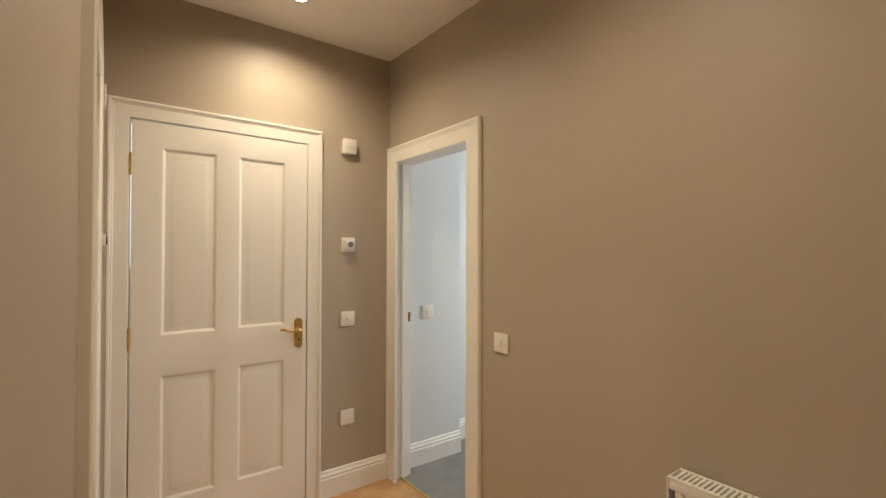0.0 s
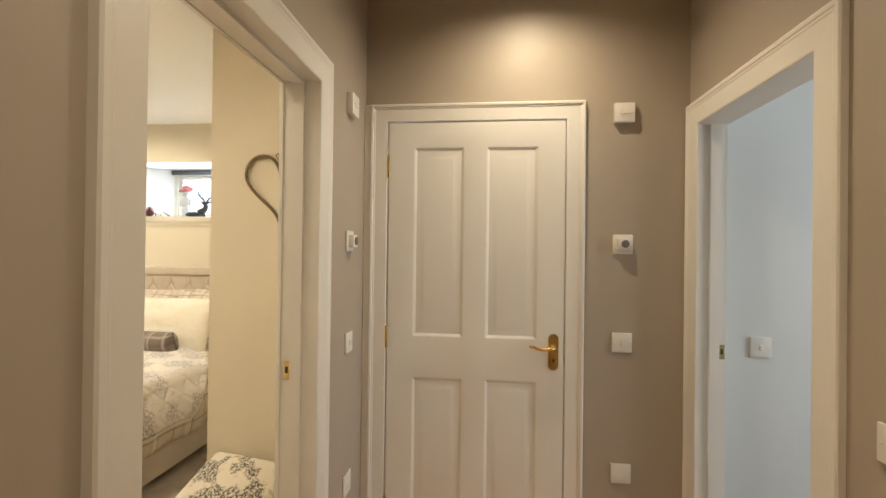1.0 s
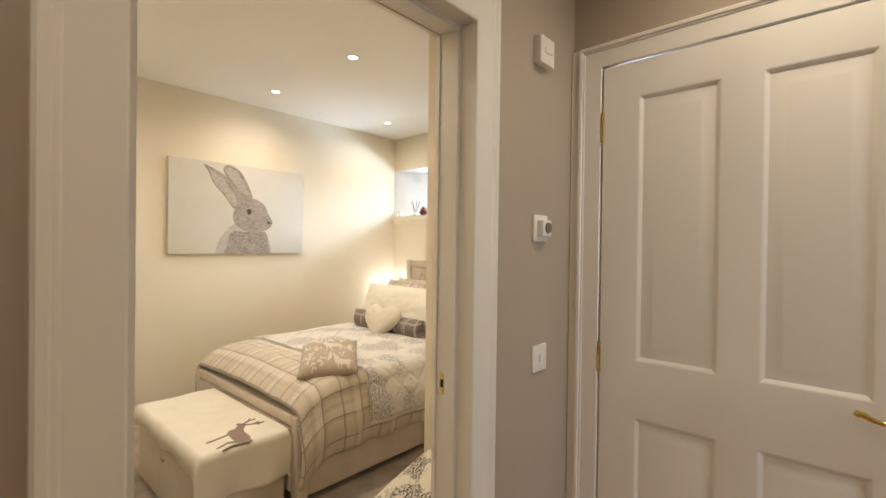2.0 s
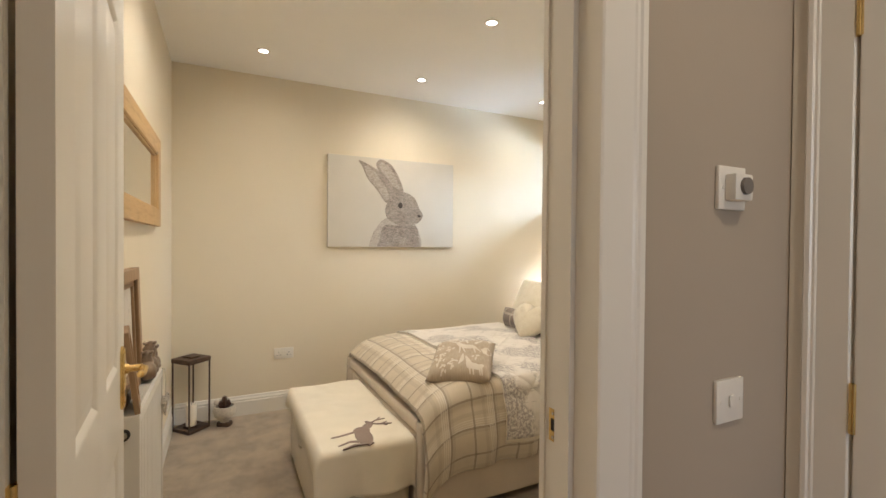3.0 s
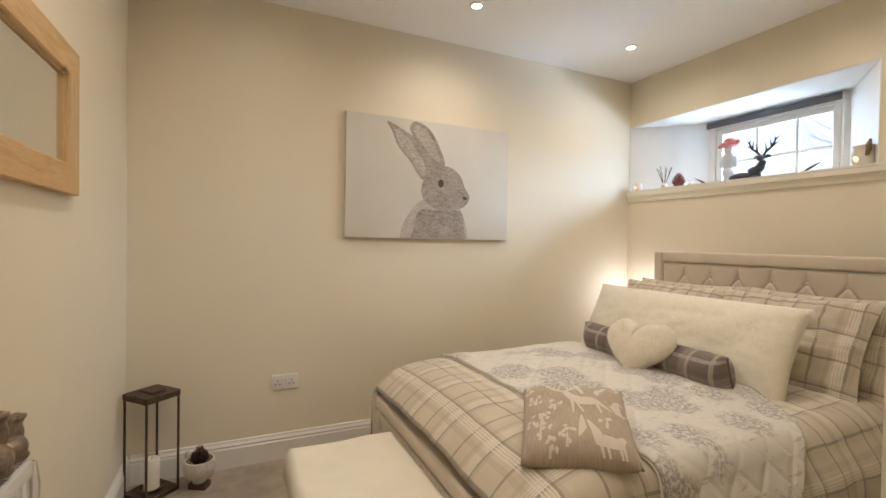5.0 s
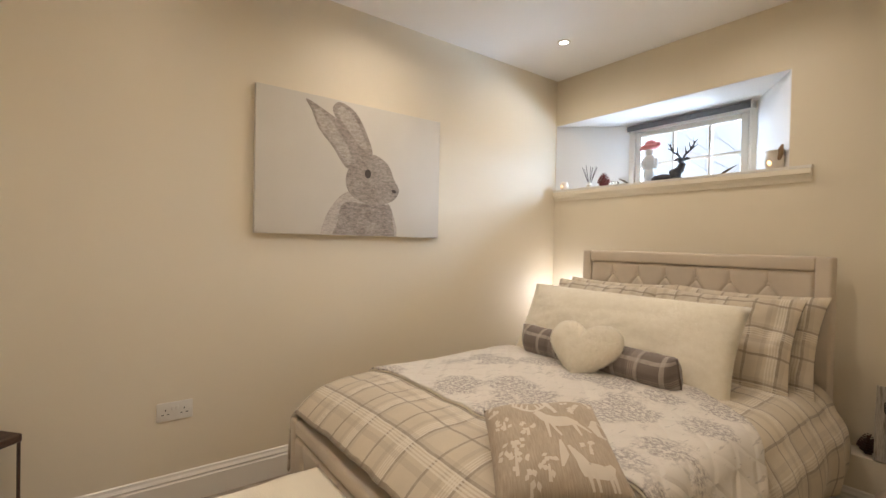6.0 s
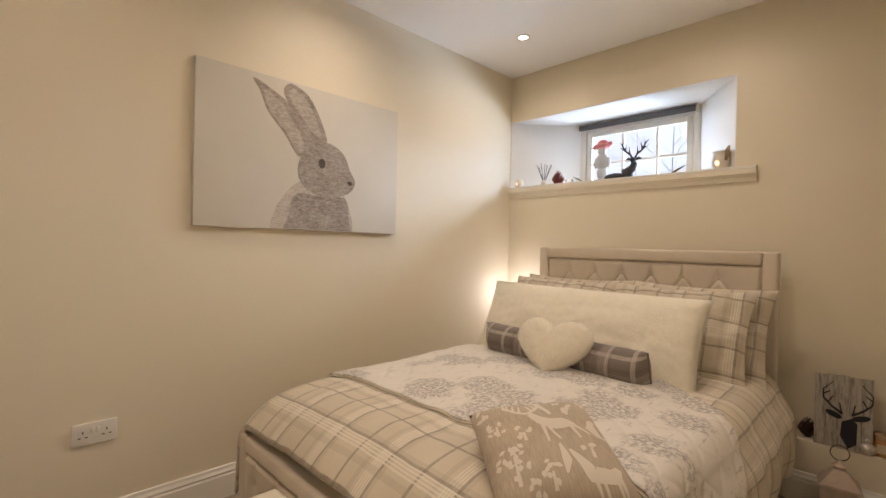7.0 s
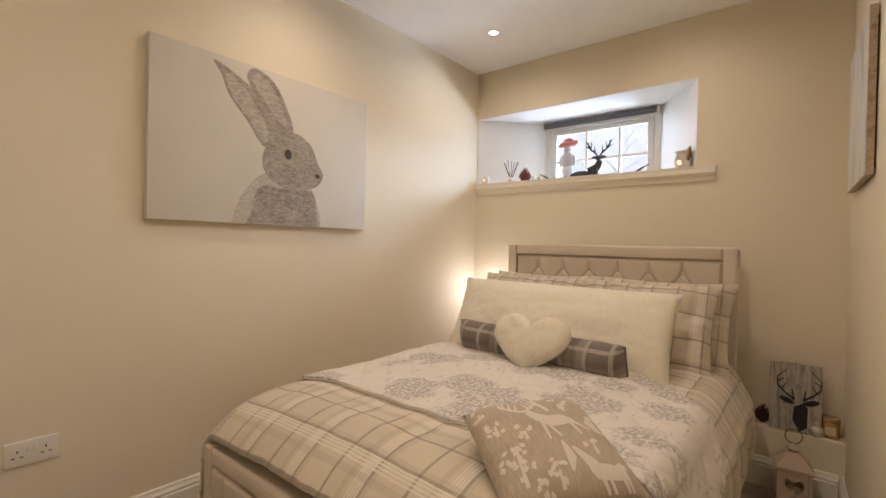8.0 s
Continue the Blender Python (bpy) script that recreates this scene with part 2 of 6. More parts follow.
# taupe slub cloth and its pale print
def slub(name, lo, hi):
    k = Nodes(name, 0.92)
    uvv = k.coords("UV")
    warp = k.math("ADD", k.noise(260, 3, uvv, stretch=(1, 0.12, 1)), k.math("MULTIPLY", k.noise(14, 4, uvv), 0.5))
    k.set("Base Color", k.ramp(warp, (0.42, lo), (1.0, hi))).set("Sheen Weight", 0.15)
    return k.bump(warp, 0.3, 0.003).mat


M["taupe"] = slub("slub_taupe", (0.35, 0.275, 0.195, 1), (0.51, 0.42, 0.31, 1))
M["pale_print"] = slub("slub_pale", (0.58, 0.51, 0.41, 1), (0.70, 0.64, 0.54, 1))
# cream cloth with a dark tree print
n = Nodes("tree_print", 0.92)
uvv = n.coords("UV")
crown = n.ramp(n.noise(8.5, 3, uvv), (0.47, (0, 0, 0, 1)), (0.53, (1, 1, 1, 1)))
leaves = n.ramp(n.noise(85, 6, uvv, 0.75), (0.45, (0, 0, 0, 1)), (0.52, (1, 1, 1, 1)))
n.set("Base Color", n.mix(n.math("MULTIPLY", crown, leaves), (0.66, 0.59, 0.46, 1), (0.10, 0.08, 0.06, 1)))
M["tree_print"] = n.bump(n.noise(500, 2, uvv), 0.2, 0.002).mat

n = Nodes("canvas_ground", 0.75)
n.set("Base Color", n.ramp(n.noise(1.5, 3), (0.3, (0.60, 0.56, 0.48, 1)), (0.7, (0.66, 0.62, 0.54, 1))))
M["canvas"] = n.bump(n.noise(900, 1), 0.15, 0.001).mat


def furry(name, lo, hi):
    k = Nodes(name, 0.85)
    g = k.noise(75, 8, stretch=(1, 0.6, 1.5), rough=0.75)
    k.set("Base Color", k.mix(0.6, k.ramp(k.noise(11, 5), (0.32, lo), (0.68, hi)), k.ramp(g, (0.36, shade(lo, 0.6)), (0.64, shade(hi, 1.25)))))
    return k.mat


M["print_grey"] = furry("print_grey", (0.23, 0.19, 0.155, 1), (0.43, 0.375, 0.32, 1))
M["print_pale"] = furry("print_pale", (0.44, 0.385, 0.33, 1), (0.52, 0.465, 0.405, 1))
M["print_soft"] = furry("print_soft", (0.34, 0.29, 0.245, 1), (0.50, 0.445, 0.385, 1))
M["print_spot"] = plain("print_spot", (0.07, 0.055, 0.045, 1), 0.7)
M["print_dark"] = furry("print_dark", (0.17, 0.138, 0.115, 1), (0.44, 0.385, 0.335, 1))
n = Nodes("sketch_paper", 0.8)
lines = n.ramp(n.noise(30, 6, rough=0.7), (0.56, (0, 0, 0, 1)), (0.62, (1, 1, 1, 1)))
spots = n.ramp(n.noise(9, 1), (0.5, (0, 0, 0, 1)), (0.6, (1, 1, 1, 1)))
n.set("Base Color", n.mix(n.math("MULTIPLY", lines, spots), (0.66, 0.61, 0.53, 1), (0.44, 0.38, 0.31, 1)))
M["sketch"] = n.mat
M["wax"] = plain("wax", (0.80, 0.74, 0.62, 1), 0.5)
M["resin_brown"] = plain("resin_brown", (0.20, 0.14, 0.09, 1), 0.34, 0.3, 0.35, 45)
M["resin_black"] = plain("resin_black", (0.028, 0.028, 0.032, 1), 0.35, 0.0, 0.3, 45)
M["cone_brown"] = plain("cone_brown", (0.10, 0.045, 0.028, 1), 0.7, 0, 0.4, 60)
M["cone_red"] = plain("cone_red", (0.20, 0.028, 0.02, 1), 0.5, 0, 0.4, 60)
M["stone_pot"] = plain("stone_pot", (0.60, 0.54, 0.44, 1), 0.8, 0, 0.15, 70)
M["ceramic"] = plain("ceramic", (0.74, 0.68, 0.58, 1), 0.3)
M["amber"] = plain("amber", (0.44, 0.22, 0.07, 1), 0.3)
M["label"] = plain("label", (0.60, 0.50, 0.34, 1), 0.7)
M["red_felt"] = woven("red_felt", (0.58, 0.19, 0.18, 1))
M["grey_felt"] = woven("grey_felt", (0.56, 0.57, 0.58, 1))
M["rope"] = plain("rope", (0.24, 0.172, 0.098, 1), 0.9, 0, 0.35, 120)
M["silver"] = plain("silver", (0.66, 0.62, 0.56, 1), 0.35, 0.8, 0.2, 90)
M["ink"] = plain("ink", (0.012, 0.012, 0.018, 1), 0.6)
M["lantern_pink"] = plain("lantern_pink", (0.54, 0.42, 0.32, 1), 0.6, 0, 0.12, 25)
M["feather"] = plain("feather", (0.16, 0.13, 0.10, 1), 0.8)
M["bark"] = plain("bark", (0.62, 0.62, 0.62, 1), 0.9, 0, 0.2)
M["grass"] = plain("grass", (0.08, 0.10, 0.04, 1), 0.95, 0, 0.4, 3)
M["bright_sky"] = glowing("bright_sky", (0.72, 0.88, 1.0, 1), 0.78)
M["reed"] = plain("reed", (0.05, 0.035, 0.03, 1), 0.7)


# ---- mesh helpers ----
def root_of(ob):
    while ob.parent:
        ob = ob.parent
    return ob


def part(name, bm, material, parent=None, label="", smooth=None, m=None):
    """One mesh object from a bmesh in world metres (or in the frame m), under a thing or a part."""
    if m is not None:
        bm.transform(m)
    if parent is not None:
        bm.transform(root_of(parent).matrix_basis.inverted())
    if smooth is not None:
        for f in bm.faces:
            f.smooth = True
        for e in bm.edges:
            if len(e.link_faces) == 2 and e.calc_face_angle(0) > radians(smooth):
                e.smooth = False
    me = bpy.data.meshes.new(name)
    bm.to_mesh(me)
    bm.free()
    me.materials.append(M[material] if isinstance(material, str) else material)
    ob = new(name, me)
    ob.parent = parent
    if label:
        ob["label"] = label
    return ob


def thing(name, m, label, category, group="", kind=""):
    ob = new(name)
    ob.empty_display_size = 0.05
    ob.matrix_basis = m if isinstance(m, Matrix) else pose(*m)
    return tagged(ob, label, category, group, kind)


def structure(name, bm, material, label, category):
    return tagged(part(name, bm, material), label, category, "", "structure")


def box(bm, x0, x1, y0, y1, z0, z1, bevel=0.0, seg=1):
    m = Matrix.LocRotScale(((x0 + x1) / 2, (y0 + y1) / 2, (z0 + z1) / 2), None, (abs(x1 - x0), abs(y1 - y0), abs(z1 - z0)))
    made = bmesh.ops.create_cube(bm, size=1.0, matrix=m)["verts"]
    if bevel:
        edges = list({e for v in made for e in v.link_edges})
        bmesh.ops.bevel(bm, geom=edges, offset=bevel, segments=seg, profile=0.6, affect="EDGES")
    return bm


def boxed(*a, **k):
    return box(bmesh.new(), *a, **k)


def prism(bm, pts, z0, z1, m=None):
    """A solid over the plan outline pts, from z0 to z1."""
    lo = [bm.verts.new((x, y, z0)) for x, y in pts]
    hi = [bm.verts.new((x, y, z1)) for x, y in pts]
    k = len(pts)
    faces = [bm.faces.new(lo[::-1]), bm.faces.new(hi)]
    faces += [bm.faces.new((lo[i], lo[(i + 1) % k], hi[(i + 1) % k], hi[i])) for i in range(k)]
    if m is not None:
        bmesh.ops.transform(bm, matrix=m, verts=lo + hi)
    bmesh.ops.recalc_face_normals(bm, faces=faces)
    return bm


def rod(bm, a, b, r0, r1=None, seg=10):
    a, b = Vector(a), Vector(b)
    r1 = r0 if r1 is None else r1
    m = Matrix.Translation((a + b) / 2) @ (b - a).to_track_quat("Z", "Y").to_matrix().to_4x4()
    bmesh.ops.create_cone(bm, cap_ends=True, segments=seg, radius1=r0, radius2=r1, depth=(b - a).length, matrix=m)
    return bm


def tube(bm, pts, radius, seg=8, closed=False, taper=None):
    pts = [Vector(p) for p in pts]
    rings, k = [], len(pts)
    for i, p in enumerate(pts):
        a = pts[(i - 1) % k] if closed or i else p
        b = pts[(i + 1) % k] if closed or i < k - 1 else p
        q = (b - a).to_track_quat("Z", "Y")
        r = radius if taper is None else radius * taper[i]
        rings.append([bm.verts.new(p + q @ Vector((r * math.cos(t), r * math.sin(t), 0))) for t in (2 * math.pi * j / seg for j in range(seg))])
    for i in range(k if closed else k - 1):
        A, B = rings[i], rings[(i + 1) % k]
        for j in range(seg):
            bm.faces.new((A[j], A[(j + 1) % seg], B[(j + 1) % seg], B[j]))
    if not closed:
        bm.faces.new(rings[0][::-1])
        bm.faces.new(rings[-1])
    return bm


def lathe(bm, prof, seg=24, at=(0, 0, 0)):
    rings = []
    for r, z in prof:
        if r < 1e-5:
            rings.append([bm.verts.new((at[0], at[1], at[2] + z))])
        else:
            rings.append([bm.verts.new((at[0] + r * math.cos(t), at[1] + r * math.sin(t), at[2] + z)) for t in (2 * math.pi * j / seg for j in range(seg))])
    for A, B in zip(rings, rings[1:]):
        for j in range(seg):
            q = [A[j % len(A)], A[(j + 1) % len(A)], B[(j + 1) % len(B)], B[j % len(B)]]
            q = list(dict.fromkeys(q))
            if len(q) > 2:
                bm.faces.new(q)
    bmesh.ops.recalc_face_normals(bm, faces=bm.faces)
    return bm


def ball(bm, c, r, seg=14, scale=(1, 1, 1), turn=None):
    m = Matrix.Translation(c) @ (turn.to_4x4() if turn else Matrix()) @ Matrix.Diagonal((r * scale[0], r * scale[1], r * scale[2], 1))
    bmesh.ops.create_uvsphere(bm, u_segments=seg, v_segments=max(6, seg * 2 // 3), radius=1, matrix=m)
    return bm


def sheet(bm, nu, nv, f):
    """A grid surface; f(a, b) for a, b in 0..1 gives a place and a cloth coordinate in metres."""
    uv = bm.loops.layers.uv.verify()
    vs, ts = [], []
    for i in range(nu + 1):
        for j in range(nv + 1):
            co, t = f(i / nu, j / nv)
            vs.append(bm.verts.new(co))
            ts.append(t)
    for i in range(nu):
        for j in range(nv):
            ids = (i * (nv + 1) + j, (i + 1) * (nv + 1) + j, (i + 1) * (nv + 1) + j + 1, i * (nv + 1) + j + 1)
            face = bm.faces.new([vs[k] for k in ids])
            face.smooth = True
            for loop, k in zip(face.loops, ids):
                loop[uv].uv = ts[k]
    return bm


def pillow(w, h, d, n=26, lumps=0.006, seed=0.0, pinch=0.07, power=2.6, edge=0.0):
    """A stuffed cushion in its own frame: w along x, h along y, d thick along z."""
    bm = bmesh.new()
    for side in (1, -1):
        def f(a, b):
            p, q = 2 * a - 1, 2 * b - 1
            k = max(0.0, (1 - abs(p) ** power)) ** 0.5 * max(0.0, (1 - abs(q) ** power)) ** 0.5
            x = w / 2 * p * (1 - pinch * (1 - q * q))
            y = h / 2 * q * (1 - pinch * (1 - p * p))
            lump = lumps * noise.noise((x * 9 + seed, y * 9, side * 3.0 + seed)) + 0.5 * lumps * noise.noise((x * 24, y * 24 + seed, side))
            return (x, y, side * (d / 2 * k + edge) + lump * k * 2), (x + side * 0.02, y)
        sheet(bm, n, n, f)
    bmesh.ops.remove_doubles(bm, verts=bm.verts, dist=0.0012)
    bmesh.ops.recalc_face_normals(bm, faces=bm.faces)
    return bm


def pile(bm, count, length, seed):
    """Short lying hairs over the faces of a plump shape, as one mesh."""
    rnd = random.Random(seed)
    bmesh.ops.triangulate(bm, faces=bm.faces[:])
    faces = [f for f in bm.faces if f.calc_area() > 1e-8]
    sums = np.cumsum([f.calc_area() for f in faces]).tolist()
    out = bmesh.new()
    for _ in range(count):
        f = rnd.choices(faces, cum_weights=sums)[0]
        a, b = rnd.random(), rnd.random()
        if a + b > 1:
            a, b = 1 - a, 1 - b
        p = f.verts[0].co + (f.verts[1].co - f.verts[0].co) * a + (f.verts[2].co - f.verts[0].co) * b
        nrm = f.normal
        side = nrm.cross(Vector((rnd.uniform(-1, 1), rnd.uniform(-1, 1), rnd.uniform(-1, 1)))).normalized()
        tip = p + (side * rnd.uniform(0.5, 1.0) + nrm * rnd.uniform(0.25, 0.75)) * length
        w = nrm.cross(side) * 0.0011
        out.faces.new([out.verts.new(v) for v in (p + w - nrm * 0.001, p - w - nrm * 0.001, tip)])
    bm.free()
    return out


def outline(bm, pts, depth, m):
    """A thin flat solid over an outline drawn in the x, y of m."""
    return prism(bm, pts, 0.0, depth, m)


def ellipse(cx, cy, rx, ry, turn=0.0, k=28):
    c, s = math.cos(radians(turn)), math.sin(radians(turn))
    out = []
    for i in range(k):
        a = 2 * math.pi * i / k
        x, y = rx * math.cos(a), ry * math.sin(a)
        out.append((cx + c * x - s * y, cy + s * x + c * y))
    return out


def moulding(bm, prof, a, b, out):
    """A moulding with the profile prof (away from the wall, up), from a to b in plan, standing off to the side of out."""
    a, b, o = Vector((*a, 0)), Vector((*b, 0)), Vector((*out, 0)).normalized()
    ends = [[bm.verts.new(p + o * d + Vector((0, 0, z))) for d, z in prof] for p in (a, b)]
    k = len(prof)
    fs = [bm.faces.new((ends[0][i], ends[0][(i + 1) % k], ends[1][(i + 1) % k], ends[1][i])) for i in range(k)]
    fs += [bm.faces.new(ends[0][::-1]), bm.faces.new(ends[1])]
    bmesh.ops.recalc_face_normals(bm, faces=fs)
    return bm


SKIRT = [(0.001, 0.0), (0.02, 0.0), (0.02, 0.105), (0.016, 0.112), (0.018, 0.122), (0.011, 0.134), (0.009, 0.145), (0.005, 0.149), (0.001, 0.149)]

# ---- structure ----
HW, HE, HN, HS = 0.18, 1.63, 2.493, -1.6          # hall faces: west, east, north, south
BW, BN, BS, BE = -2.985, 4.467, 1.022, 0.06       # bedroom faces
NIB_Y, NIB_X, FAR_X = 2.615, -0.67, -0.722        # the projecting corner and the wall running back from it
TOP = 2.74


def walls(*boxes):
    bm = bmesh.new()
    for b in boxes:
        box(bm, *b)
    return bm


O_S, O_N, O_T = 1.131, 1.905, 1.971               # bedroom doorway
R_S, R_N, R_T = 1.721, 2.425, 1.943               # doorway across the hall
LIN = 0.03
structure("wall_hall_west", walls((0.12, HW, HS, O_S - LIN, 0, TOP), (0.12, HW, O_N + LIN, HN, 0, TOP), (0.12, HW, O_S - LIN, O_N + LIN, O_T + LIN, TOP)), "taupe_wall", "taupe painted hall wall with a white cased doorway", "wall")
structure("wall_bedroom_east", walls((BE, 0.118, 0.9, O_S - LIN, 0, TOP), (BE, 0.118, O_N + LIN, NIB_Y, 0, TOP), (BE, 0.118, O_S - LIN, O_N + LIN, O_T + LIN, TOP)), "cream_wall", "cream painted bedroom wall round the doorway", "wall")
D_W, D_E, D_T = 0.285, 1.108, 2.0
structure("wall_hall_north", walls((HW - 0.1, D_W, HN, HN + 0.1, 0, TOP), (D_E, HE + 0.12, HN, HN + 0.1, 0, TOP), (D_W, D_E, HN, HN + 0.1, D_T, TOP)), "taupe_wall", "taupe painted hall wall round the panelled door", "wall")
structure("wall_hall_east", walls((HE, HE + 0.06, HS, R_S - LIN, 0, TOP), (HE, HE + 0.06, R_N + LIN, HN, 0, TOP), (HE, HE + 0.06, R_S - LIN, R_N + LIN, R_T + LIN, TOP)), "taupe_wall", "plain taupe painted hall wall with a cased opening", "wall")
structure("wall_hall_south", walls((0.0, HE + 0.12, HS - 0.1, HS, 0, TOP)), "taupe_wall", "plain taupe painted end wall of the hall", "wall")
structure("wall_far_room_west", walls((HE + 0.062, HE + 0.12, -0.6, R_S - LIN, 0, TOP), (HE + 0.062, HE + 0.12, R_N + LIN, HN, 0, TOP), (HE + 0.062, HE + 0.12, R_S - LIN, R_N + LIN, R_T + LIN, TOP)), "pale_wall", "pale wall of the room across the hall", "wall")
structure("wall_far_room_north", walls((HE + 0.122, 2.21, 2.505, 2.62, 0, TOP), (2.21, 4.2, 2.66, 2.76, 0, TOP)), "pale_wall", "pale painted wall of the room across the hall", "wall")
structure("wall_far_room_south", walls((HE + 0.122, 4.2, -0.7, -0.6, 0, TOP)), "pale_wall", "pale painted wall of the room across the hall", "wall")
structure("wall_far_room_east", walls((4.2, 4.3, -0.7, 1.0, 0, TOP), (4.2, 4.3, 2.25, 2.76, 0, TOP), (4.2, 4.3, 1.0, 2.25, 0, 0.95), (4.2, 4.3, 1.0, 2.25, 2.15, TOP)), "pale_wall", "pale painted wall with a window opening", "wall")
structure("wall_bedroom_south", walls((BW - 0.12, 0.058, 0.9, BS, 0, TOP)), "cream_wall", "cream painted bedroom wall behind mirror and radiator", "wall")
structure("wall_bedroom_west", walls((BW - 0.12, BW, BS, 5.1, 0, TOP)), "cream_wall", "cream painted bedroom wall behind the large canvas", "wall")
structure("wall_bedroom_nib", prism(bmesh.new(), [(0.118, NIB_Y), (NIB_X, NIB_Y), (FAR_X, BN), (FAR_X + 0.12, BN), (NIB_X + 0.12, NIB_Y + 0.12), (0.118, NIB_Y + 0.12)], 0, TOP), "cream_wall", "cream painted projecting corner of the bedroom wall", "wall")

W0, W1, WB0, WB1, WY, SILL, HEAD = BW, -1.402, -2.60, -1.70, 4.90, 1.685, 2.23
bm = bmesh.new()
box(bm, BW, FAR_X + 0.12, BN, 5.1, 0, SILL)
box(bm, BW, FAR_X + 0.12, BN, 5.1, HEAD + 0.0, TOP)
prism(bm, [(W1, BN), (FAR_X + 0.12, BN), (FAR_X + 0.12, 5.1), (WB1, 5.1), (WB1, WY)], SILL, HEAD)
prism(bm, [(W0, BN), (WB0, WY), (WB0, 5.1), (W0, 5.1)], SILL, HEAD)
structure("wall_bedroom_north", bm, "cream_wall", "cream painted thick wall with a deep splayed window recess", "wall")
bm = bmesh.new()
prism(bm, [(W1, BN + 0.002), (W1 - 0.004, BN + 0.002), (WB1 - 0.004, WY), (WB1, WY)], SILL, HEAD)
prism(bm, [(W0 + 0.001, BN + 0.002), (W0 + 0.006, BN + 0.002), (WB0 + 0.005, WY), (WB0, WY)], SILL, HEAD)
prism(bm, [(W0 + 0.001, BN + 0.002), (W1 - 0.001, BN + 0.002), (WB1 - 0.001, WY), (WB0 + 0.001, WY)], HEAD - 0.005, HEAD - 0.001)
structure("window_reveal", bm, "reveal_white", "white painted splayed sides of the window recess", "window reveal")

structure("floor_bedroom", boxed(BW - 0.1, 0.12, 0.95, 4.6, -0.08, 0.0), "carpet", "beige short pile bedroom carpet", "carpet")
structure("floor_far_room", boxed(HE + 0.055, 4.3, -0.7, 2.8, -0.08, 0.002), "carpet_grey", "grey carpet of the room across the hall", "carpet")
hall_floor = structure("floor_hall", boxed(0.12, HE + 0.055, HS - 0.1, HN + 0.05, -0.08, -0.004), "grout", "terracotta tiled hall floor with pale joints", "floor")
structure("threshold", boxed(HE + 0.045, HE + 0.06, R_S, R_N, -0.01, 0.006), "brass", "thin brass strip between tiles and carpet", "threshold")
structure("ceiling_bedroom", boxed(BW - 0.12, 0.119, 0.9, 5.1, CEIL, TOP), "ceiling_white", "plain white bedroom ceiling with recessed downlights", "ceiling")
structure("ceiling_hall", boxed(0.1205, HE + 0.06, HS - 0.1, HN + 0.1, CEIL, TOP), "ceiling_white", "plain white hall ceiling with recessed downlights", "ceiling")
structure("ceiling_far_room", boxed(HE + 0.0605, 4.3, -0.7, 2.8, CEIL, TOP), "ceiling_white", "plain white ceiling of the room across the hall", "ceiling")

LEDGE_Y, LEDGE_Z = 4.33, 0.305
bm = boxed(BW + 0.001, FAR_X + 0.004, LEDGE_Y, BN - 0.001, 0.0, LEDGE_Z, bevel=0.006, seg=2)
structure("wall_ledge", bm, "cream_wall", "low cream painted ledge along the foot of the window wall", "ledge")


def skirting(name, runs):
    bm = bmesh.new()
    for a, b, o in runs:
        moulding(bm, SKIRT, a, b, o)
    structure(name, bm, "gloss_white", "white painted moulded skirting board", "skirting board")


skirting("baseboard_bedroom_west", [((BW, BS + 0.022), (BW, LEDGE_Y - 0.022), (1, 0))])
skirting("baseboard_bedroom_south", [((BW, BS), (-0.05, BS), (0, 1))])
skirting("baseboard_bedroom_north", [((BW + 0.022, LEDGE_Y), (FAR_X - 0.022, LEDGE_Y), (0, -1))])
skirting("baseboard_bedroom_nib", [((NIB_X, NIB_Y - 0.02), (FAR_X, LEDGE_Y), (-1, -0.03)), ((NIB_X - 0.02, NIB_Y), (BE - 0.03, NIB_Y), (0, -1))])
skirting("baseboard_hall_north", [((1.185, HN), (HE - 0.022, HN), (0, -1))])
skirting("baseboard_hall_west", [((HW, HS), (HW, 1.024), (1, 0)), ((HW, 2.0), (HW, HN - 0.06), (1, 0))])
skirting("baseboard_hall_east", [((HE, HS), (HE, 1.604), (-1, 0))])
skirting("baseboard_far_room", [((HE + 0.125, 2.505), (2.21, 2.505), (0, -1)), ((2.21, 2.66), (4.2, 2.66), (0, -1))])


# casings: a flat board, a raised outer band and a rounded inner edge
CASING = [(0.0, 0.0), (0.0, 0.013), (0.004, 0.0155), (0.070, 0.0165), (0.074, 0.0185), (0.080, 0.0185), (0.084, 0.0215), (0.095, 0.022), (0.10, 0.018), (0.10, 0.0)]


def casing(bm, wide, to_world, y0, y1, top, z0=0.0):
    """Architrave round an opening y0..y1 with its head at top; to_world(y, off, z) places it."""
    k = wide / 0.10
    path = [(y0, z0, -1, 0), (y0, top, -1, 1), (y1, top, 1, 1), (y1, z0, 1, 0)]
    rings = []
    for y, z, sy, sz in path:
        rings.append([bm.verts.new(to_world(y + sy * w * k, d, z + sz * w * k)) for w, d in CASING])
    c = len(CASING)
    fs = []
    for A, B in zip(rings, rings[1:]):
        fs += [bm.faces.new((A[i], A[(i + 1) % c], B[(i + 1) % c], B[i])) for i in range(c)]
    fs += [bm.faces.new(rings[0]), bm.faces.new(rings[-1][::-1])]
    bmesh.ops.recalc_face_normals(bm, faces=fs)
    return bm


def lining(bm, x0, x1, y0, y1, top, t=LIN):
    box(bm, x0, x1, y0 - t, y0, 0, top + t)
    box(bm, x0, x1, y1, y1 + t, 0, top + t)
    box(bm, x0, x1, y0, y1, top, top + t)
    return bm


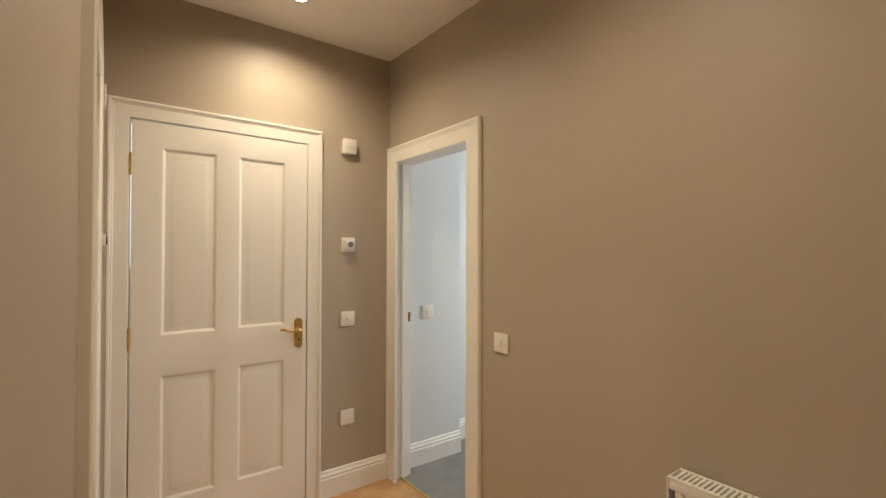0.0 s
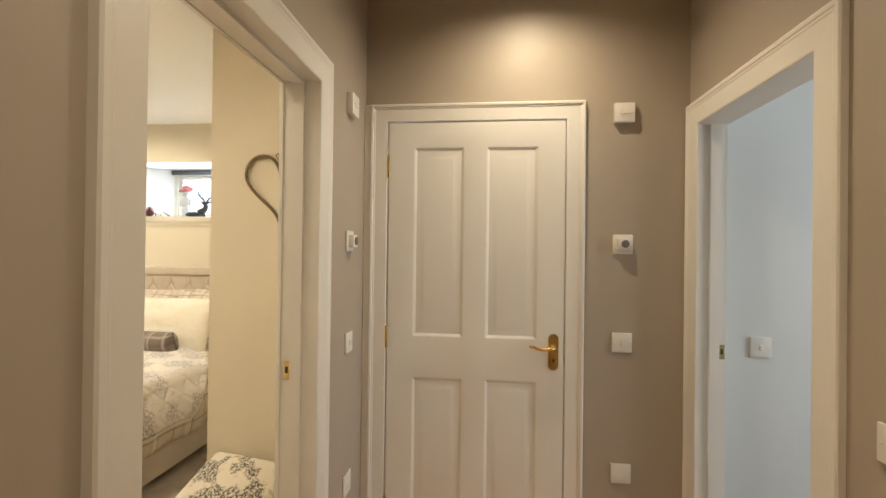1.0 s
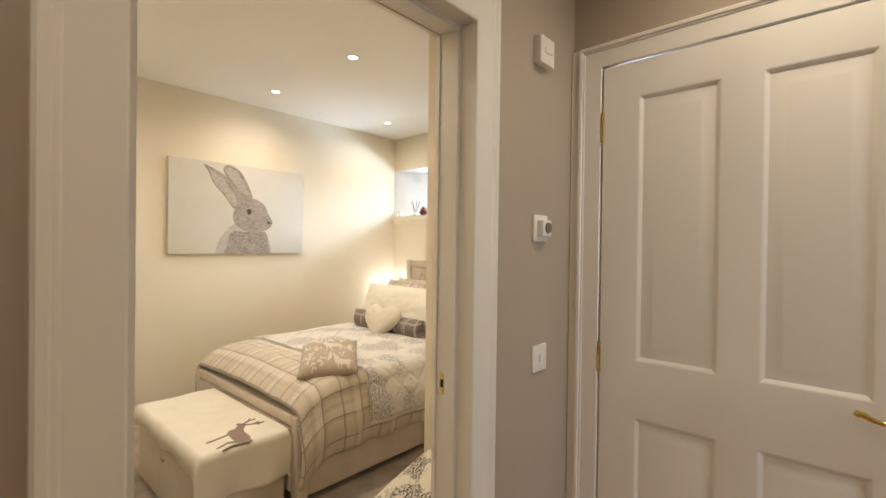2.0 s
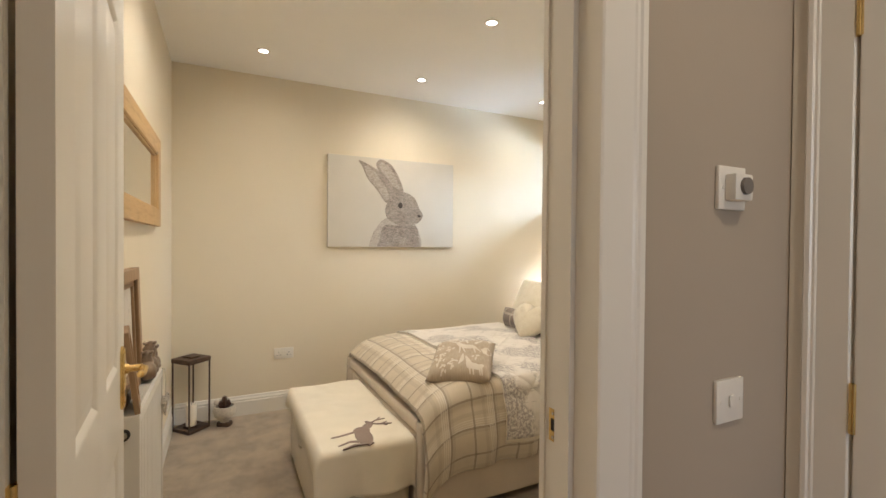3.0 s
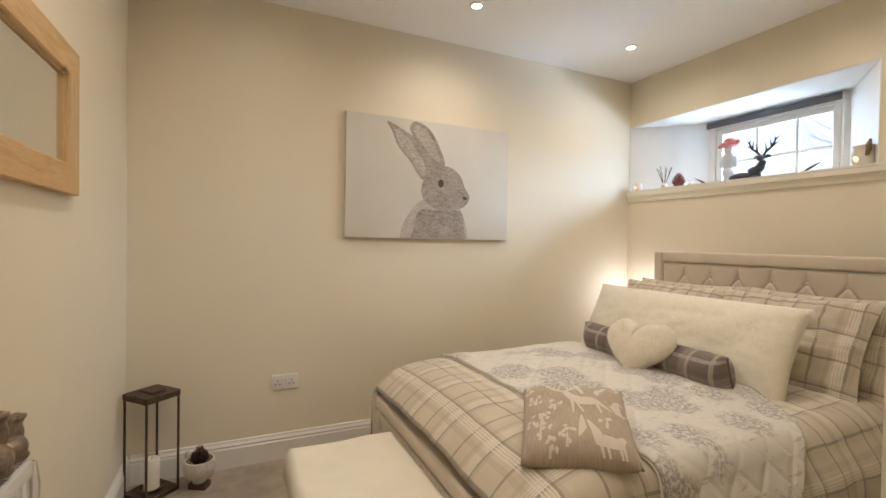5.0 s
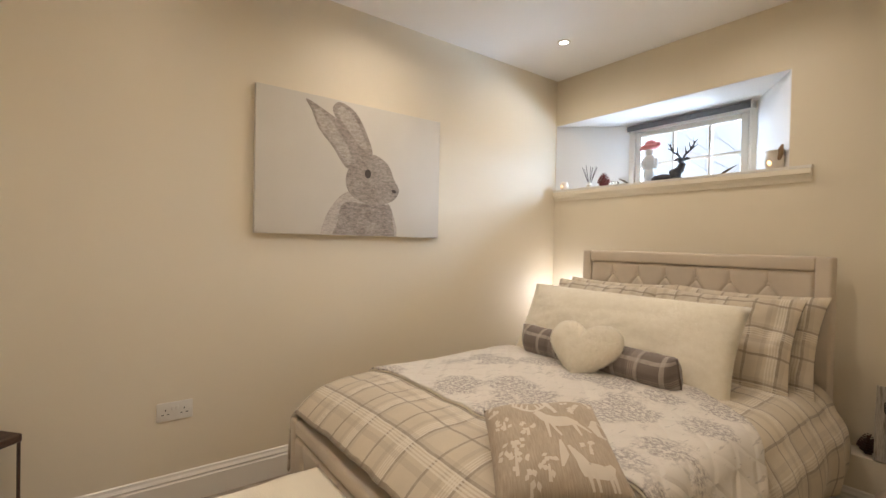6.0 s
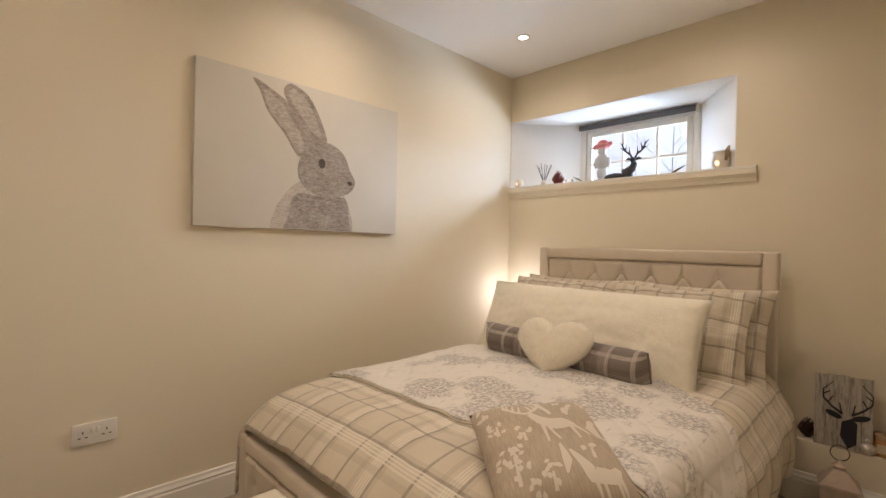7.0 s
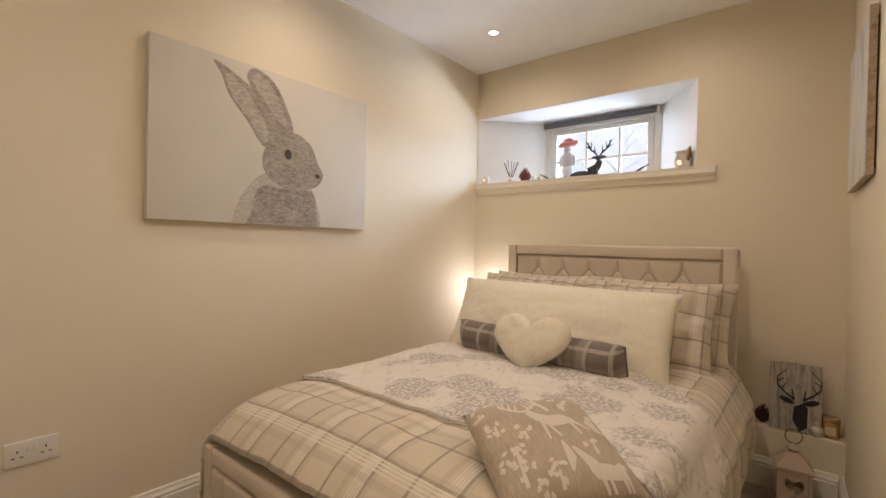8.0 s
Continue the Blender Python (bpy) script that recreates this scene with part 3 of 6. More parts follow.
structure("trim_bedroom_door_hall_side", casing(bmesh.new(), 0.1, lambda y, d, z: (HW + d, y, z), O_S + 0.004, O_N - 0.004, O_T - 0.004), "gloss_white", "white painted moulded architrave round the bedroom doorway", "architrave")
structure("trim_bedroom_door_room_side", casing(bmesh.new(), 0.085, lambda y, d, z: (BE - d, y, z), O_S + 0.004, O_N - 0.004, O_T - 0.004), "gloss_white", "white painted moulded architrave inside the bedroom", "architrave")
bm = lining(bmesh.new(), BE, HW, O_S, O_N, O_T)
box(bm, 0.098, 0.135, O_S, O_S + 0.012, 0, O_T)
box(bm, 0.098, 0.135, O_N - 0.012, O_N, 0, O_T)
box(bm, 0.098, 0.135, O_S + 0.012, O_N - 0.012, O_T - 0.012, O_T)
structure("trim_bedroom_door_lining", bm, "gloss_white", "white painted door lining with a stop bead", "door lining")
structure("trim_east_opening", casing(bmesh.new(), 0.1, lambda y, d, z: (HE - d, y, z), R_S + 0.004, R_N - 0.034, R_T - 0.004), "gloss_white", "white painted moulded architrave round the opening", "architrave")
bm = lining(bmesh.new(), HE, HE + 0.122, R_S, R_N, R_T)
box(bm, HE + 0.05, HE + 0.09, R_N - 0.012, R_N, 0, R_T)
structure("trim_east_opening_lining", bm, "gloss_white", "white painted lining of the opening", "door lining")
structure("trim_hall_door", casing(bmesh.new(), 0.081, lambda y, d, z: (y, HN - d * 1.3, z), D_W + 0.006, D_E - 0.006, D_T - 0.008), "gloss_white", "white painted moulded architrave round the hall door", "architrave")
structure("trim_hall_door_edge", boxed(HW + 0.0015, D_W + 0.006 - 0.0812, HN - 0.018, HN - 0.001, 0.002, D_T - 0.008 + 0.081, bevel=0.001), "gloss_white", "white painted edge strip beside the hall door architrave", "trim")
bm = bmesh.new()
box(bm, D_W - 0.02, D_W + 0.012, HN - 0.004, HN + 0.098, 0, D_T + 0.02)
box(bm, D_E - 0.012, D_E + 0.02, HN - 0.004, HN + 0.098, 0, D_T + 0.02)
box(bm, D_W + 0.012, D_E - 0.012, HN - 0.004, HN + 0.098, D_T - 0.008, D_T + 0.02)
structure("trim_hall_door_lining", bm, "gloss_white", "white painted lining of the hall door", "door lining")


# ---- panelled doors ----
def panel_door(w, h):
    """The leaf of a four panel door: x 0..w, front face at y 0 looking to -y, 35 mm thick."""
    st, mid = 0.115, 0.098
    pw = (w - 2 * st - mid) / 2
    cells = [(st + i * (pw + mid), a, pw, b) for i in range(2) for a, b in ((0.232, 0.582), (0.998, h - 0.998 - 0.112))]
    bm = bmesh.new()
    xs = sorted({0.0, w} | {v for x, _, p, _ in cells for v in (x, x + p)})
    zs = sorted({0.0, h} | {v for _, z, _, q in cells for v in (z, z + q)})
    for i in range(len(xs) - 1):
        for j in range(len(zs) - 1):
            x0, x1, z0, z1 = xs[i], xs[i + 1], zs[j], zs[j + 1]
            hole = any(abs(x0 - c[0]) < 1e-6 and abs(z0 - c[1]) < 1e-6 for c in cells)
            for y, flip in ((0.0, 1), (0.035, -1)):
                if not hole:
                    q = [bm.verts.new(p) for p in ((x0, y, z0), (x1, y, z0), (x1, y, z1), (x0, y, z1))]
                    bm.faces.new(q)
                    continue
                rings = []
                for inset, dep in ((0, 0), (0.006, 0.003), (0.015, 0.0085), (0.022, 0.0085), (0.050, 0.002), (0.056, 0.0015)):
                    yy = y + flip * dep
                    rings.append([bm.verts.new(p) for p in ((x0 + inset, yy, z0 + inset), (x1 - inset, yy, z0 + inset), (x1 - inset, yy, z1 - inset), (x0 + inset, yy, z1 - inset))])
                for A, B in zip(rings, rings[1:]):
                    for k in range(4):
                        bm.faces.new((A[k], A[(k + 1) % 4], B[(k + 1) % 4], B[k]))
                bm.faces.new(rings[-1])
    for a, b in (((0, 0), (w, 0)), ((w, 0), (w, h)), ((w, h), (0, h)), ((0, h), (0, 0))):
        q = [bm.verts.new(p) for p in ((a[0], 0, a[1]), (b[0], 0, b[1]), (b[0], 0.035, b[1]), (a[0], 0.035, a[1]))]
        bm.faces.new(q)
    bmesh.ops.remove_doubles(bm, verts=bm.verts, dist=0.0002)
    bmesh.ops.recalc_face_normals(bm, faces=bm.faces)
    return bm


def lever(door, m, way=-1):
    """Brass lever on a long back plate; local z up, plate facing -y."""
    cap = lambda w, h: [(w * math.cos(a), (h - w) * (1 if math.sin(a) >= 0 else -1) + w * math.sin(a)) for a in (2 * math.pi * (i + 0.5) / 28 for i in range(28))]
    face = Matrix(((1, 0, 0, 0), (0, 0, -1, 0), (0, 1, 0, 0), (0, 0, 0, 1)))
    bm = outline(bmesh.new(), cap(0.0225, 0.080), 0.005, face)
    outline(bm, cap(0.0175, 0.075), 0.0085, face)
    plate = part("handle_plate", bm, "brass", door, "polished brass back plate with rounded ends", 30, m)
    bm = lathe(bmesh.new(), [(0.0135, 0.008), (0.0125, 0.014), (0.009, 0.018), (0.0085, 0.046), (0.0, 0.048)], 18)
    bm.transform(face)
    bmesh.ops.translate(bm, verts=bm.verts, vec=(0, 0, 0.022))
    tube(bm, [(0, -0.042, 0.022), (way * 0.014, -0.050, 0.022), (way * 0.034, -0.051, 0.019), (way * 0.056, -0.050, 0.017), (way * 0.076, -0.049, 0.021), (way * 0.092, -0.048, 0.029), (way * 0.104, -0.047, 0.030), (way * 0.108, -0.047, 0.024)], 0.0078, 10, taper=[1.0, 1.1, 0.85, 0.75, 0.8, 1.0, 1.05, 0.6])
    part("lever", bm, "brass", plate, "scrolled polished brass lever", 40, m)
    bm = rod(bmesh.new(), (0, -0.0086, -0.035), (0, -0.0092, -0.035), 0.0045, 0.0045, 10)
    box(bm, -0.0018, 0.0018, -0.0092, -0.0086, -0.048, -0.036)
    part("keyhole", bm, "dark", plate, "dark keyhole", None, m)
    for z in (0.062, -0.062):
        part("screw", rod(bmesh.new(), (0, -0.0084, z), (0, -0.0098, z), 0.0034, 0.003, 10), "brass", plate, "", None, m)


def hinge(door, m):
    bm = rod(bmesh.new(), (0, 0, -0.05), (0, 0, 0.05), 0.006, 0.006, 10)
    box(bm, -0.014, 0.0, 0.002, 0.006, -0.05, 0.05)
    part("hinge", bm, "brass", door, "brass butt hinge", 40, m)


DOOR_W = 0.797
hall_door = thing("door_1", (0.299, HN - 0.02, 0.005), "closed white four panel door with brass lever handle", "door", kind="structure")
part("leaf", panel_door(DOOR_W, 1.98), "gloss_white", hall_door, "", 30, pose(0.299, HN - 0.018, 0.006))
lever(hall_door, pose(1.052, HN - 0.018, 0.955))
for z in (1.785, 1.0, 0.22):
    hinge(hall_door, pose(0.296, HN - 0.0175, z))
bm = boxed(1.097, 1.0985, HN - 0.016, HN - 0.002, 0.90, 1.02)
part("latch_plate", bm, "steel", hall_door, "thin steel latch plate")

TURN_D = 184.4
DM = pose(0.052, O_S + 0.012, 0.008, 0, 0, TURN_D) @ pose(0, -0.035, 0)
bed_door = thing("door_2", pose(0.052, O_S + 0.012, 0.008, 0, 0, TURN_D), "white four panel bedroom door standing wide open", "door", kind="structure")
part("leaf", panel_door(0.752, 1.955), "gloss_white", bed_door, "", 30, DM)
lever(bed_door, DM @ pose(0.69, 0.0, 0.965))
lever(bed_door, DM @ pose(0.69, 0.035, 0.965, 0, 0, 180), 1)
for z in (1.75, 0.98, 0.2):
    hinge(bed_door, DM @ pose(-0.002, 0.04, z, 0, 0, 180))


def strike(name, m):
    t = thing(name, m, "small brass strike plate let into the door lining", "strike plate", "strike plates")
    part("plate", boxed(-0.011, 0.011, -0.0015, 0.0, -0.03, 0.03), "brass", t, "", None, m)
    part("keep", boxed(-0.005, 0.005, -0.0022, -0.0016, -0.010, 0.012), "dark", t, "dark latch hole", None, m)
    for z in (0.022, -0.022):
        part("screw", rod(bmesh.new(), (0, -0.0016, z), (0, -0.0026, z), 0.003, 0.003, 8), "steel", t, "", None, m)


strike("strike_plate", pose(0.082, O_N, 0.986))
strike("strike_plate", pose(HE + 0.105, R_N, 0.99))


# ---- electrical fittings ----
def plate(m, kind, label, group):
    """A white wall plate facing -y in its own frame, 86 mm square unless it is a double socket."""
    wide = 0.146 if kind == "double socket" else 0.086
    t = thing(kind.replace(" ", "_"), m, label, kind, group)
    deep = 0.028 if kind == "sounder" else 0.009
    body = part("faceplate", boxed(-wide / 2, wide / 2, -deep, 0.0, -0.043, 0.043, bevel=0.004, seg=2), "plastic_white", t, "", 40, m)
    if kind == "light switch":
        part("rocker", boxed(-0.008, 0.008, -deep - 0.005, -deep, -0.012, 0.012, bevel=0.002), "plastic_white", t, "", 40, m)
    if kind == "thermostat":
        part("housing", boxed(-0.026, 0.030, -deep - 0.022, -deep, -0.026, 0.026, bevel=0.005, seg=2), "plastic_white", t, "", 40, m)
        part("dial", rod(bmesh.new(), (0.004, -deep - 0.021, 0.002), (0.004, -deep - 0.028, 0.002), 0.017, 0.016, 24), "dial_grey", t, "grey round dial", 40, m)
    if kind == "sounder":
        part("cover", boxed(-0.022, 0.022, -deep - 0.003, -deep, -0.009, 0.009, bevel=0.002), "plastic_white", t, "", 40, m)
    if kind == "double socket":
        for sx in (-0.038, 0.038):
            for dx, dz, w, h in ((0, 0.012, 0.004, 0.009), (-0.011, -0.008, 0.009, 0.004), (0.011, -0.008, 0.009, 0.004)):
                part("pin_slot", boxed(sx + dx - w / 2, sx + dx + w / 2, -deep - 0.0006, -deep, dz - h / 2 - 0.004, dz + h / 2 - 0.004), "dark", t, "", None, m)
        for sx in (-0.0085, 0.0085):
            part("rocker", boxed(sx - 0.006, sx + 0.006, -deep - 0.004, -deep, 0.004, 0.024, bevel=0.0015), "plastic_white", t, "", 40, m)
    for sx in (-0.03, 0.03) if kind != "double socket" else (-0.06, 0.06):
        part("screw", rod(bmesh.new(), (sx, -deep, 0), (sx, -deep - 0.0012, 0), 0.0035, 0.003, 8), "plastic_white", t, "", None, m)
    return t


for x, z, kind, label in ((1.348, 2.015, "sounder", "square white alarm sounder box on the taupe wall"), (1.350, 1.437, "thermostat", "white room thermostat with a grey dial"), (1.350, 1.003, "light switch", "white plastic single light switch"), (1.350, 0.428, "blank plate", "white plastic blank wall plate")):
    plate(pose(x, HN, z), kind, label, "hall wall plates")
for y, z, kind, label in ((2.25, 1.998, "sounder", "square white alarm sounder box beside the bedroom door"), (2.255, 1.434, "thermostat", "white room thermostat beside the bedroom door"), (2.26, 1.014, "light switch", "white plastic light switch beside the bedroom door"), (2.26, 0.425, "blank plate", "white plastic blank plate low on the wall")):
    plate(pose(HW, y, z, 0, 0, 90), kind, label, "hall wall plates")
plate(pose(HE, 1.487, 0.99, 0, 0, -90), "light switch", "white plastic light switch beside the open doorway", "hall wall plates")
plate(pose(1.93, 2.505, 1.0), "light switch", "pale light switch on the far room wall", "hall wall plates")
plate(pose(BW, 1.785, 0.443, 0, 0, 90), "double socket", "white double socket with two rocker switches", "sockets")


def downlight(x, y):
    m = pose(x, y, CEIL)
    t = thing("downlight", m, "small round recessed white ceiling downlight, lit", "downlight", "ceiling downlights")
    part("bezel", lathe(bmesh.new(), [(0.028, -0.002), (0.030, -0.006), (0.040, -0.005), (0.043, 0.0), (0.028, 0.0)], 28), "plastic_white", t, "white metal ring", 40, m)
    part("lens", lathe(bmesh.new(), [(0.0, -0.0015), (0.028, -0.0015), (0.028, -0.0005), (0.0, -0.0005)], 24), "lamp_glow", t, "glowing lamp face", None, m)


# a few of these downlights are added ones that stay out of view
for x, y in SPOTS + HALL_SPOTS:
    downlight(x, y)


# ---- radiators ----
def radiator(m, length, height, label, valve=True):
    """A double panel radiator: x 0..length, back at y 0, front to -y, z from 0."""
    t = thing("radiator", m, label, "radiator", "radiators")
    d = 0.095
    bm = bmesh.new()
    prof = []
    k = max(3, int(length / 0.033))
    for i in range(k):
        x = 0.02 + (length - 0.04) * i / k
        s = (length - 0.04) / k
        prof += [(x, -d), (x + s * 0.55, -d), (x + s * 0.68, -d + 0.008), (x + s * 0.87, -d + 0.008)]
    prof += [(length - 0.02, -d), (length - 0.02, -d + 0.018), (0.02, -d + 0.018)]
    prism(bm, prof, 0.03, height - 0.035)
    box(bm, 0.0, length, -d - 0.001, -d + 0.02, height - 0.036, height - 0.008, bevel=0.006, seg=2)
    box(bm, 0.0, length, -d - 0.001, -d + 0.02, 0.0, 0.03, bevel=0.006, seg=2)
    part("front_panel", bm, "enamel_white", t, "", 35, m)
    part("back_panel", boxed(0.0, length, -0.028, -0.012, 0.0, height - 0.01, bevel=0.004), "enamel_white", t, "", 35, m)
    for x0 in (-0.004, length - 0.002):
        part("side_panel", boxed(x0, x0 + 0.006, -d - 0.0025, -0.0105, -0.002, height + 0.0015, bevel=0.002), "enamel_white", t, "", 35, m)
    bm = bmesh.new()
    box(bm, 0.0, length, -d - 0.001, -d + 0.012, height - 0.01, height)
    box(bm, 0.0, length, -0.024, -0.012, height - 0.01, height)
    x = 0.012
    while x < length - 0.012:
        box(bm, x, x + 0.007, -d + 0.012, -0.024, height - 0.008, height - 0.001)
        x += 0.014
    part("top_grille", bm, "enamel_white", t, "slotted white top grille", None, m)
    if valve:
        bm = rod(bmesh.new(), (-0.002, -0.055, height - 0.055), (-0.013, -0.055, height - 0.055), 0.0185, 0.0175, 20)
        vent = part("air_vent", bm, "dark", t, "dark round end plug", 40, m)
        bm = lathe(bmesh.new(), [(0.0, 0.004), (0.011, 0.004), (0.013, 0.0), (0.0, 0.0)], 18)
        part("vent_cap", bm, "steel", vent, "small metal cap", 40, m @ pose(-0.0118, -0.055, height - 0.055, 0, -90, 0))
    for x in (0.12, length - 0.12):
        part("bracket", boxed(x - 0.015, x + 0.015, -0.0125, 0.0, 0.08, height - 0.08), "enamel_white", t, "", None, m)
    return t


RAD_TOP, RAD_Y = 0.768, BS + 0.097
radiator(pose(-0.955, BS + 0.001, 0.168, 0, 0, 180), 0.585, 0.60, "white double panel radiator below the mirror", True)
radiator(pose(HE - 0.001, 0.70, 0.14, 0, 0, -90), 1.1, 0.60, "white double panel radiator on the hall wall", False)

# ---- mirror, canvas and pictures ----
def mitred(x0, x1, z0, z1, w, d, lip=0.006):
    """Four mitred frame members, front to -y, with a stepped inner lip; yields (name, bmesh)."""
    out = []
    o = [(x0, z0), (x1, z0), (x1, z1), (x0, z1)]
    i = [(x0 + w, z0 + w), (x1 - w, z0 + w), (x1 - w, z1 - w), (x0 + w, z1 - w)]
    j = [(x0 + w + lip, z0 + w + lip), (x1 - w - lip, z0 + w + lip), (x1 - w - lip, z1 - w - lip), (x0 + w + lip, z1 - w - lip)]
    for k in range(4):
        n2 = (k + 1) % 4
        bm = bmesh.new()
        rows = [[(o[q], 0), (o[q], -d + 0.003), ((o[q][0] * 0.97 + i[q][0] * 0.03, o[q][1] * 0.97 + i[q][1] * 0.03), -d), ((o[q][0] * 0.06 + i[q][0] * 0.94, o[q][1] * 0.06 + i[q][1] * 0.94), -d), (i[q], -d + 0.004), (i[q], -d * 0.55), (j[q], -d * 0.5), (j[q], 0)] for q in (k, n2)]
        R = [[bm.verts.new((p[0], y, p[1])) for p, y in r] for r in rows]
        c = len(R[0])
        fs = [bm.faces.new((R[0][q], R[0][(q + 1) % c], R[1][(q + 1) % c], R[1][q])) for q in range(c)]
        fs += [bm.faces.new(R[0][::-1]), bm.faces.new(R[1])]
        bmesh.ops.recalc_face_normals(bm, faces=fs)
        out.append(bm)
    return out


MX0, MX1, MZ0, MZ1 = -2.127, -0.77, 1.397, 1.861
mm = pose(0, BS + 0.002, 0, 0, 0, 180)
mirror = thing("wall_mirror", pose(-1.49, BS + 0.002, 1.4, 0, 0, 180), "long wall mirror in a wide knotty pine frame", "mirror")
for k, bm in enumerate(mitred(-MX1, -MX0, MZ0, MZ1, 0.092, 0.026)):
    part("frame_rail" if k % 2 == 0 else "frame_stile", bm, "pine" if k % 2 == 0 else "pine_upright", mirror, "", 30, mm)
part("glass", boxed(-MX1 + 0.09, -MX0 - 0.09, -0.008, -0.004, MZ0 + 0.09, MZ1 - 0.09), "mirror", mirror, "clear mirror glass", None, mm)

CY0, CY1, CZ0, CZ1, CX = 2.116, 3.262, 1.284, 2.042, BW + 0.034
canvas = thing("canvas_picture", (BW + 0.002, (CY0 + CY1) / 2, CZ0), "large unframed pale canvas with plain grey rounded shapes", "picture")
part("stretched_canvas", boxed(BW + 0.002, CX, CY0, CY1, CZ0, CZ1, bevel=0.003, seg=2), "canvas", canvas, "", 40)


def on_canvas(name, pts, material, lift):
    """A flat printed shape; pts are (along y, up) in metres."""
    m = Matrix(((0, 0, 1, CX), (1, 0, 0, 0), (0, 1, 0, 0), (0, 0, 0, 1)))
    part(name, outline(bmesh.new(), pts, 0.0004 * lift, m), material, canvas)


def clipped(pts):
    return [(min(max(y, CY0 + 0.003), CY1 - 0.003), max(z, CZ0 + 0.003)) for y, z in pts]


def blob(*knots):
    """A smooth closed outline through a few knots."""
    out, k = [], len(knots)
    for i in range(k):
        a, b, c, d = (Vector(knots[(i + j) % k]) for j in (-1, 0, 1, 2))
        for q in range(6):
            t = q / 6
            p = 0.5 * (2 * b + (c - a) * t + (2 * a - 5 * b + 4 * c - d) * t * t + (3 * b - a - 3 * c + d) * t ** 3)
            out.append((p.x, p.y))
    return clipped(out)


on_canvas("printed_shape", blob((2.64, 1.54), (2.52, 1.44), (2.465, 1.30), (2.50, 1.25), (2.90, 1.25), (2.945, 1.30), (2.925, 1.40), (2.86, 1.50)), "print_pale", 1)
on_canvas("printed_shape", blob((2.60, 1.47), (2.56, 1.36), (2.555, 1.25), (2.90, 1.25), (2.915, 1.38), (2.89, 1.47), (2.75, 1.47)), "print_dark", 2)
on_canvas("printed_shape", blob((2.525, 2.000), (2.565, 2.032), (2.655, 1.995), (2.725, 1.895), (2.772, 1.765), (2.70, 1.74), (2.60, 1.87), (2.535, 1.95)), "print_grey", 3)
on_canvas("printed_shape", blob((2.548, 1.985), (2.575, 2.008), (2.640, 1.975), (2.700, 1.890), (2.735, 1.80), (2.69, 1.80), (2.61, 1.89), (2.557, 1.95)), "print_soft", 4)
on_canvas("printed_shape", blob((2.372, 2.012), (2.405, 1.955), (2.445, 1.865), (2.527, 1.775), (2.615, 1.665), (2.69, 1.725), (2.695, 1.78), (2.601, 1.895), (2.493, 1.962)), "print_grey", 5)
on_canvas("printed_shape", blob((2.42, 1.965), (2.459, 1.862), (2.54, 1.778), (2.612, 1.685), (2.636, 1.735), (2.575, 1.845), (2.49, 1.937)), "print_soft", 6)
on_canvas("printed_shape", blob((2.614, 1.644), (2.668, 1.725), (2.776, 1.765), (2.875, 1.718), (2.918, 1.636), (2.956, 1.565), (2.906, 1.497), (2.782, 1.470), (2.665, 1.501), (2.612, 1.563)), "print_grey", 7)
on_canvas("printed_shape", ellipse(2.743, 1.648, 0.020, 0.026), "print_spot", 9)
on_canvas("printed_shape", ellipse(2.920, 1.560, 0.016, 0.010, -20), "print_spot", 9)


def picture(name, m, w, h, border, depth, wood, art, label, art_label="", slip=0.0):
    """A framed picture: x -w/2..w/2, z 0..h, front to -y."""
    t = thing(name, m, label, "picture frame", "picture frames")
    for k, bm in enumerate(mitred(-w / 2, w / 2, 0, h, border, depth)):
        part("frame_rail" if k % 2 == 0 else "frame_stile", bm, wood, t, "", 30, m)
    part("print", boxed(-w / 2 + border, w / 2 - border, -depth * 0.35, -depth * 0.25, border, h - border), art, t, art_label, None, m)
    if slip:
        for bm in mitred(-w / 2 + border - 0.002, w / 2 - border + 0.002, border - 0.002, h - border + 0.002, slip, depth * 0.6, 0.004):
            part("inner_slip", bm, wood, t, "", 30, m)
    part("backing", boxed(-w / 2 + 0.004, w / 2 - 0.004, -0.003, 0.0, 0.004, h - 0.004), "label", t, "", None, m)
    return t


RT = RAD_TOP
picture("picture_frame", pose(-1.190, BS + 0.018, RT + 0.002, -2.0, 0, 180), 0.40, 0.445, 0.046, 0.032, "oak", "sketch", "deep brown wooden picture frame leaning on the wall", "pale paper with faint brown sketch", 0.026)
picture("picture_frame", pose(-1.033, BS + 0.073, RT + 0.002, -7, 0, 188), 0.155, 0.262, 0.026, 0.016, "oak", "sketch", "small brown wooden picture frame leaning on the larger one", "pale paper with faint brown sketch")

# thick plank picture on the wall beside the bed: pale washed front, bare wooden edges
PM = pose(-0.7135, 3.965, 1.485, 0, 0, -88.4)
plank = thing("wall_picture", PM, "square wooden plank picture with a pale washed front", "picture")
for i in range(5):
    part("plank", boxed(-0.315, 0.315, -0.022, 0.0, 0.1205 * i, 0.1205 * i + 0.1195, bevel=0.0012), "pale_board", plank, "", None, PM)
part("print", boxed(-0.311, 0.311, -0.0235, -0.0222, 0.003, 0.599), "washed_print", plank, "pale grey washed print", None, PM)
part("backing", boxed(-0.29, 0.29, 0.0, 0.006, 0.03, 0.57), "dark", plank, "dark spacer behind the planks", None, PM)


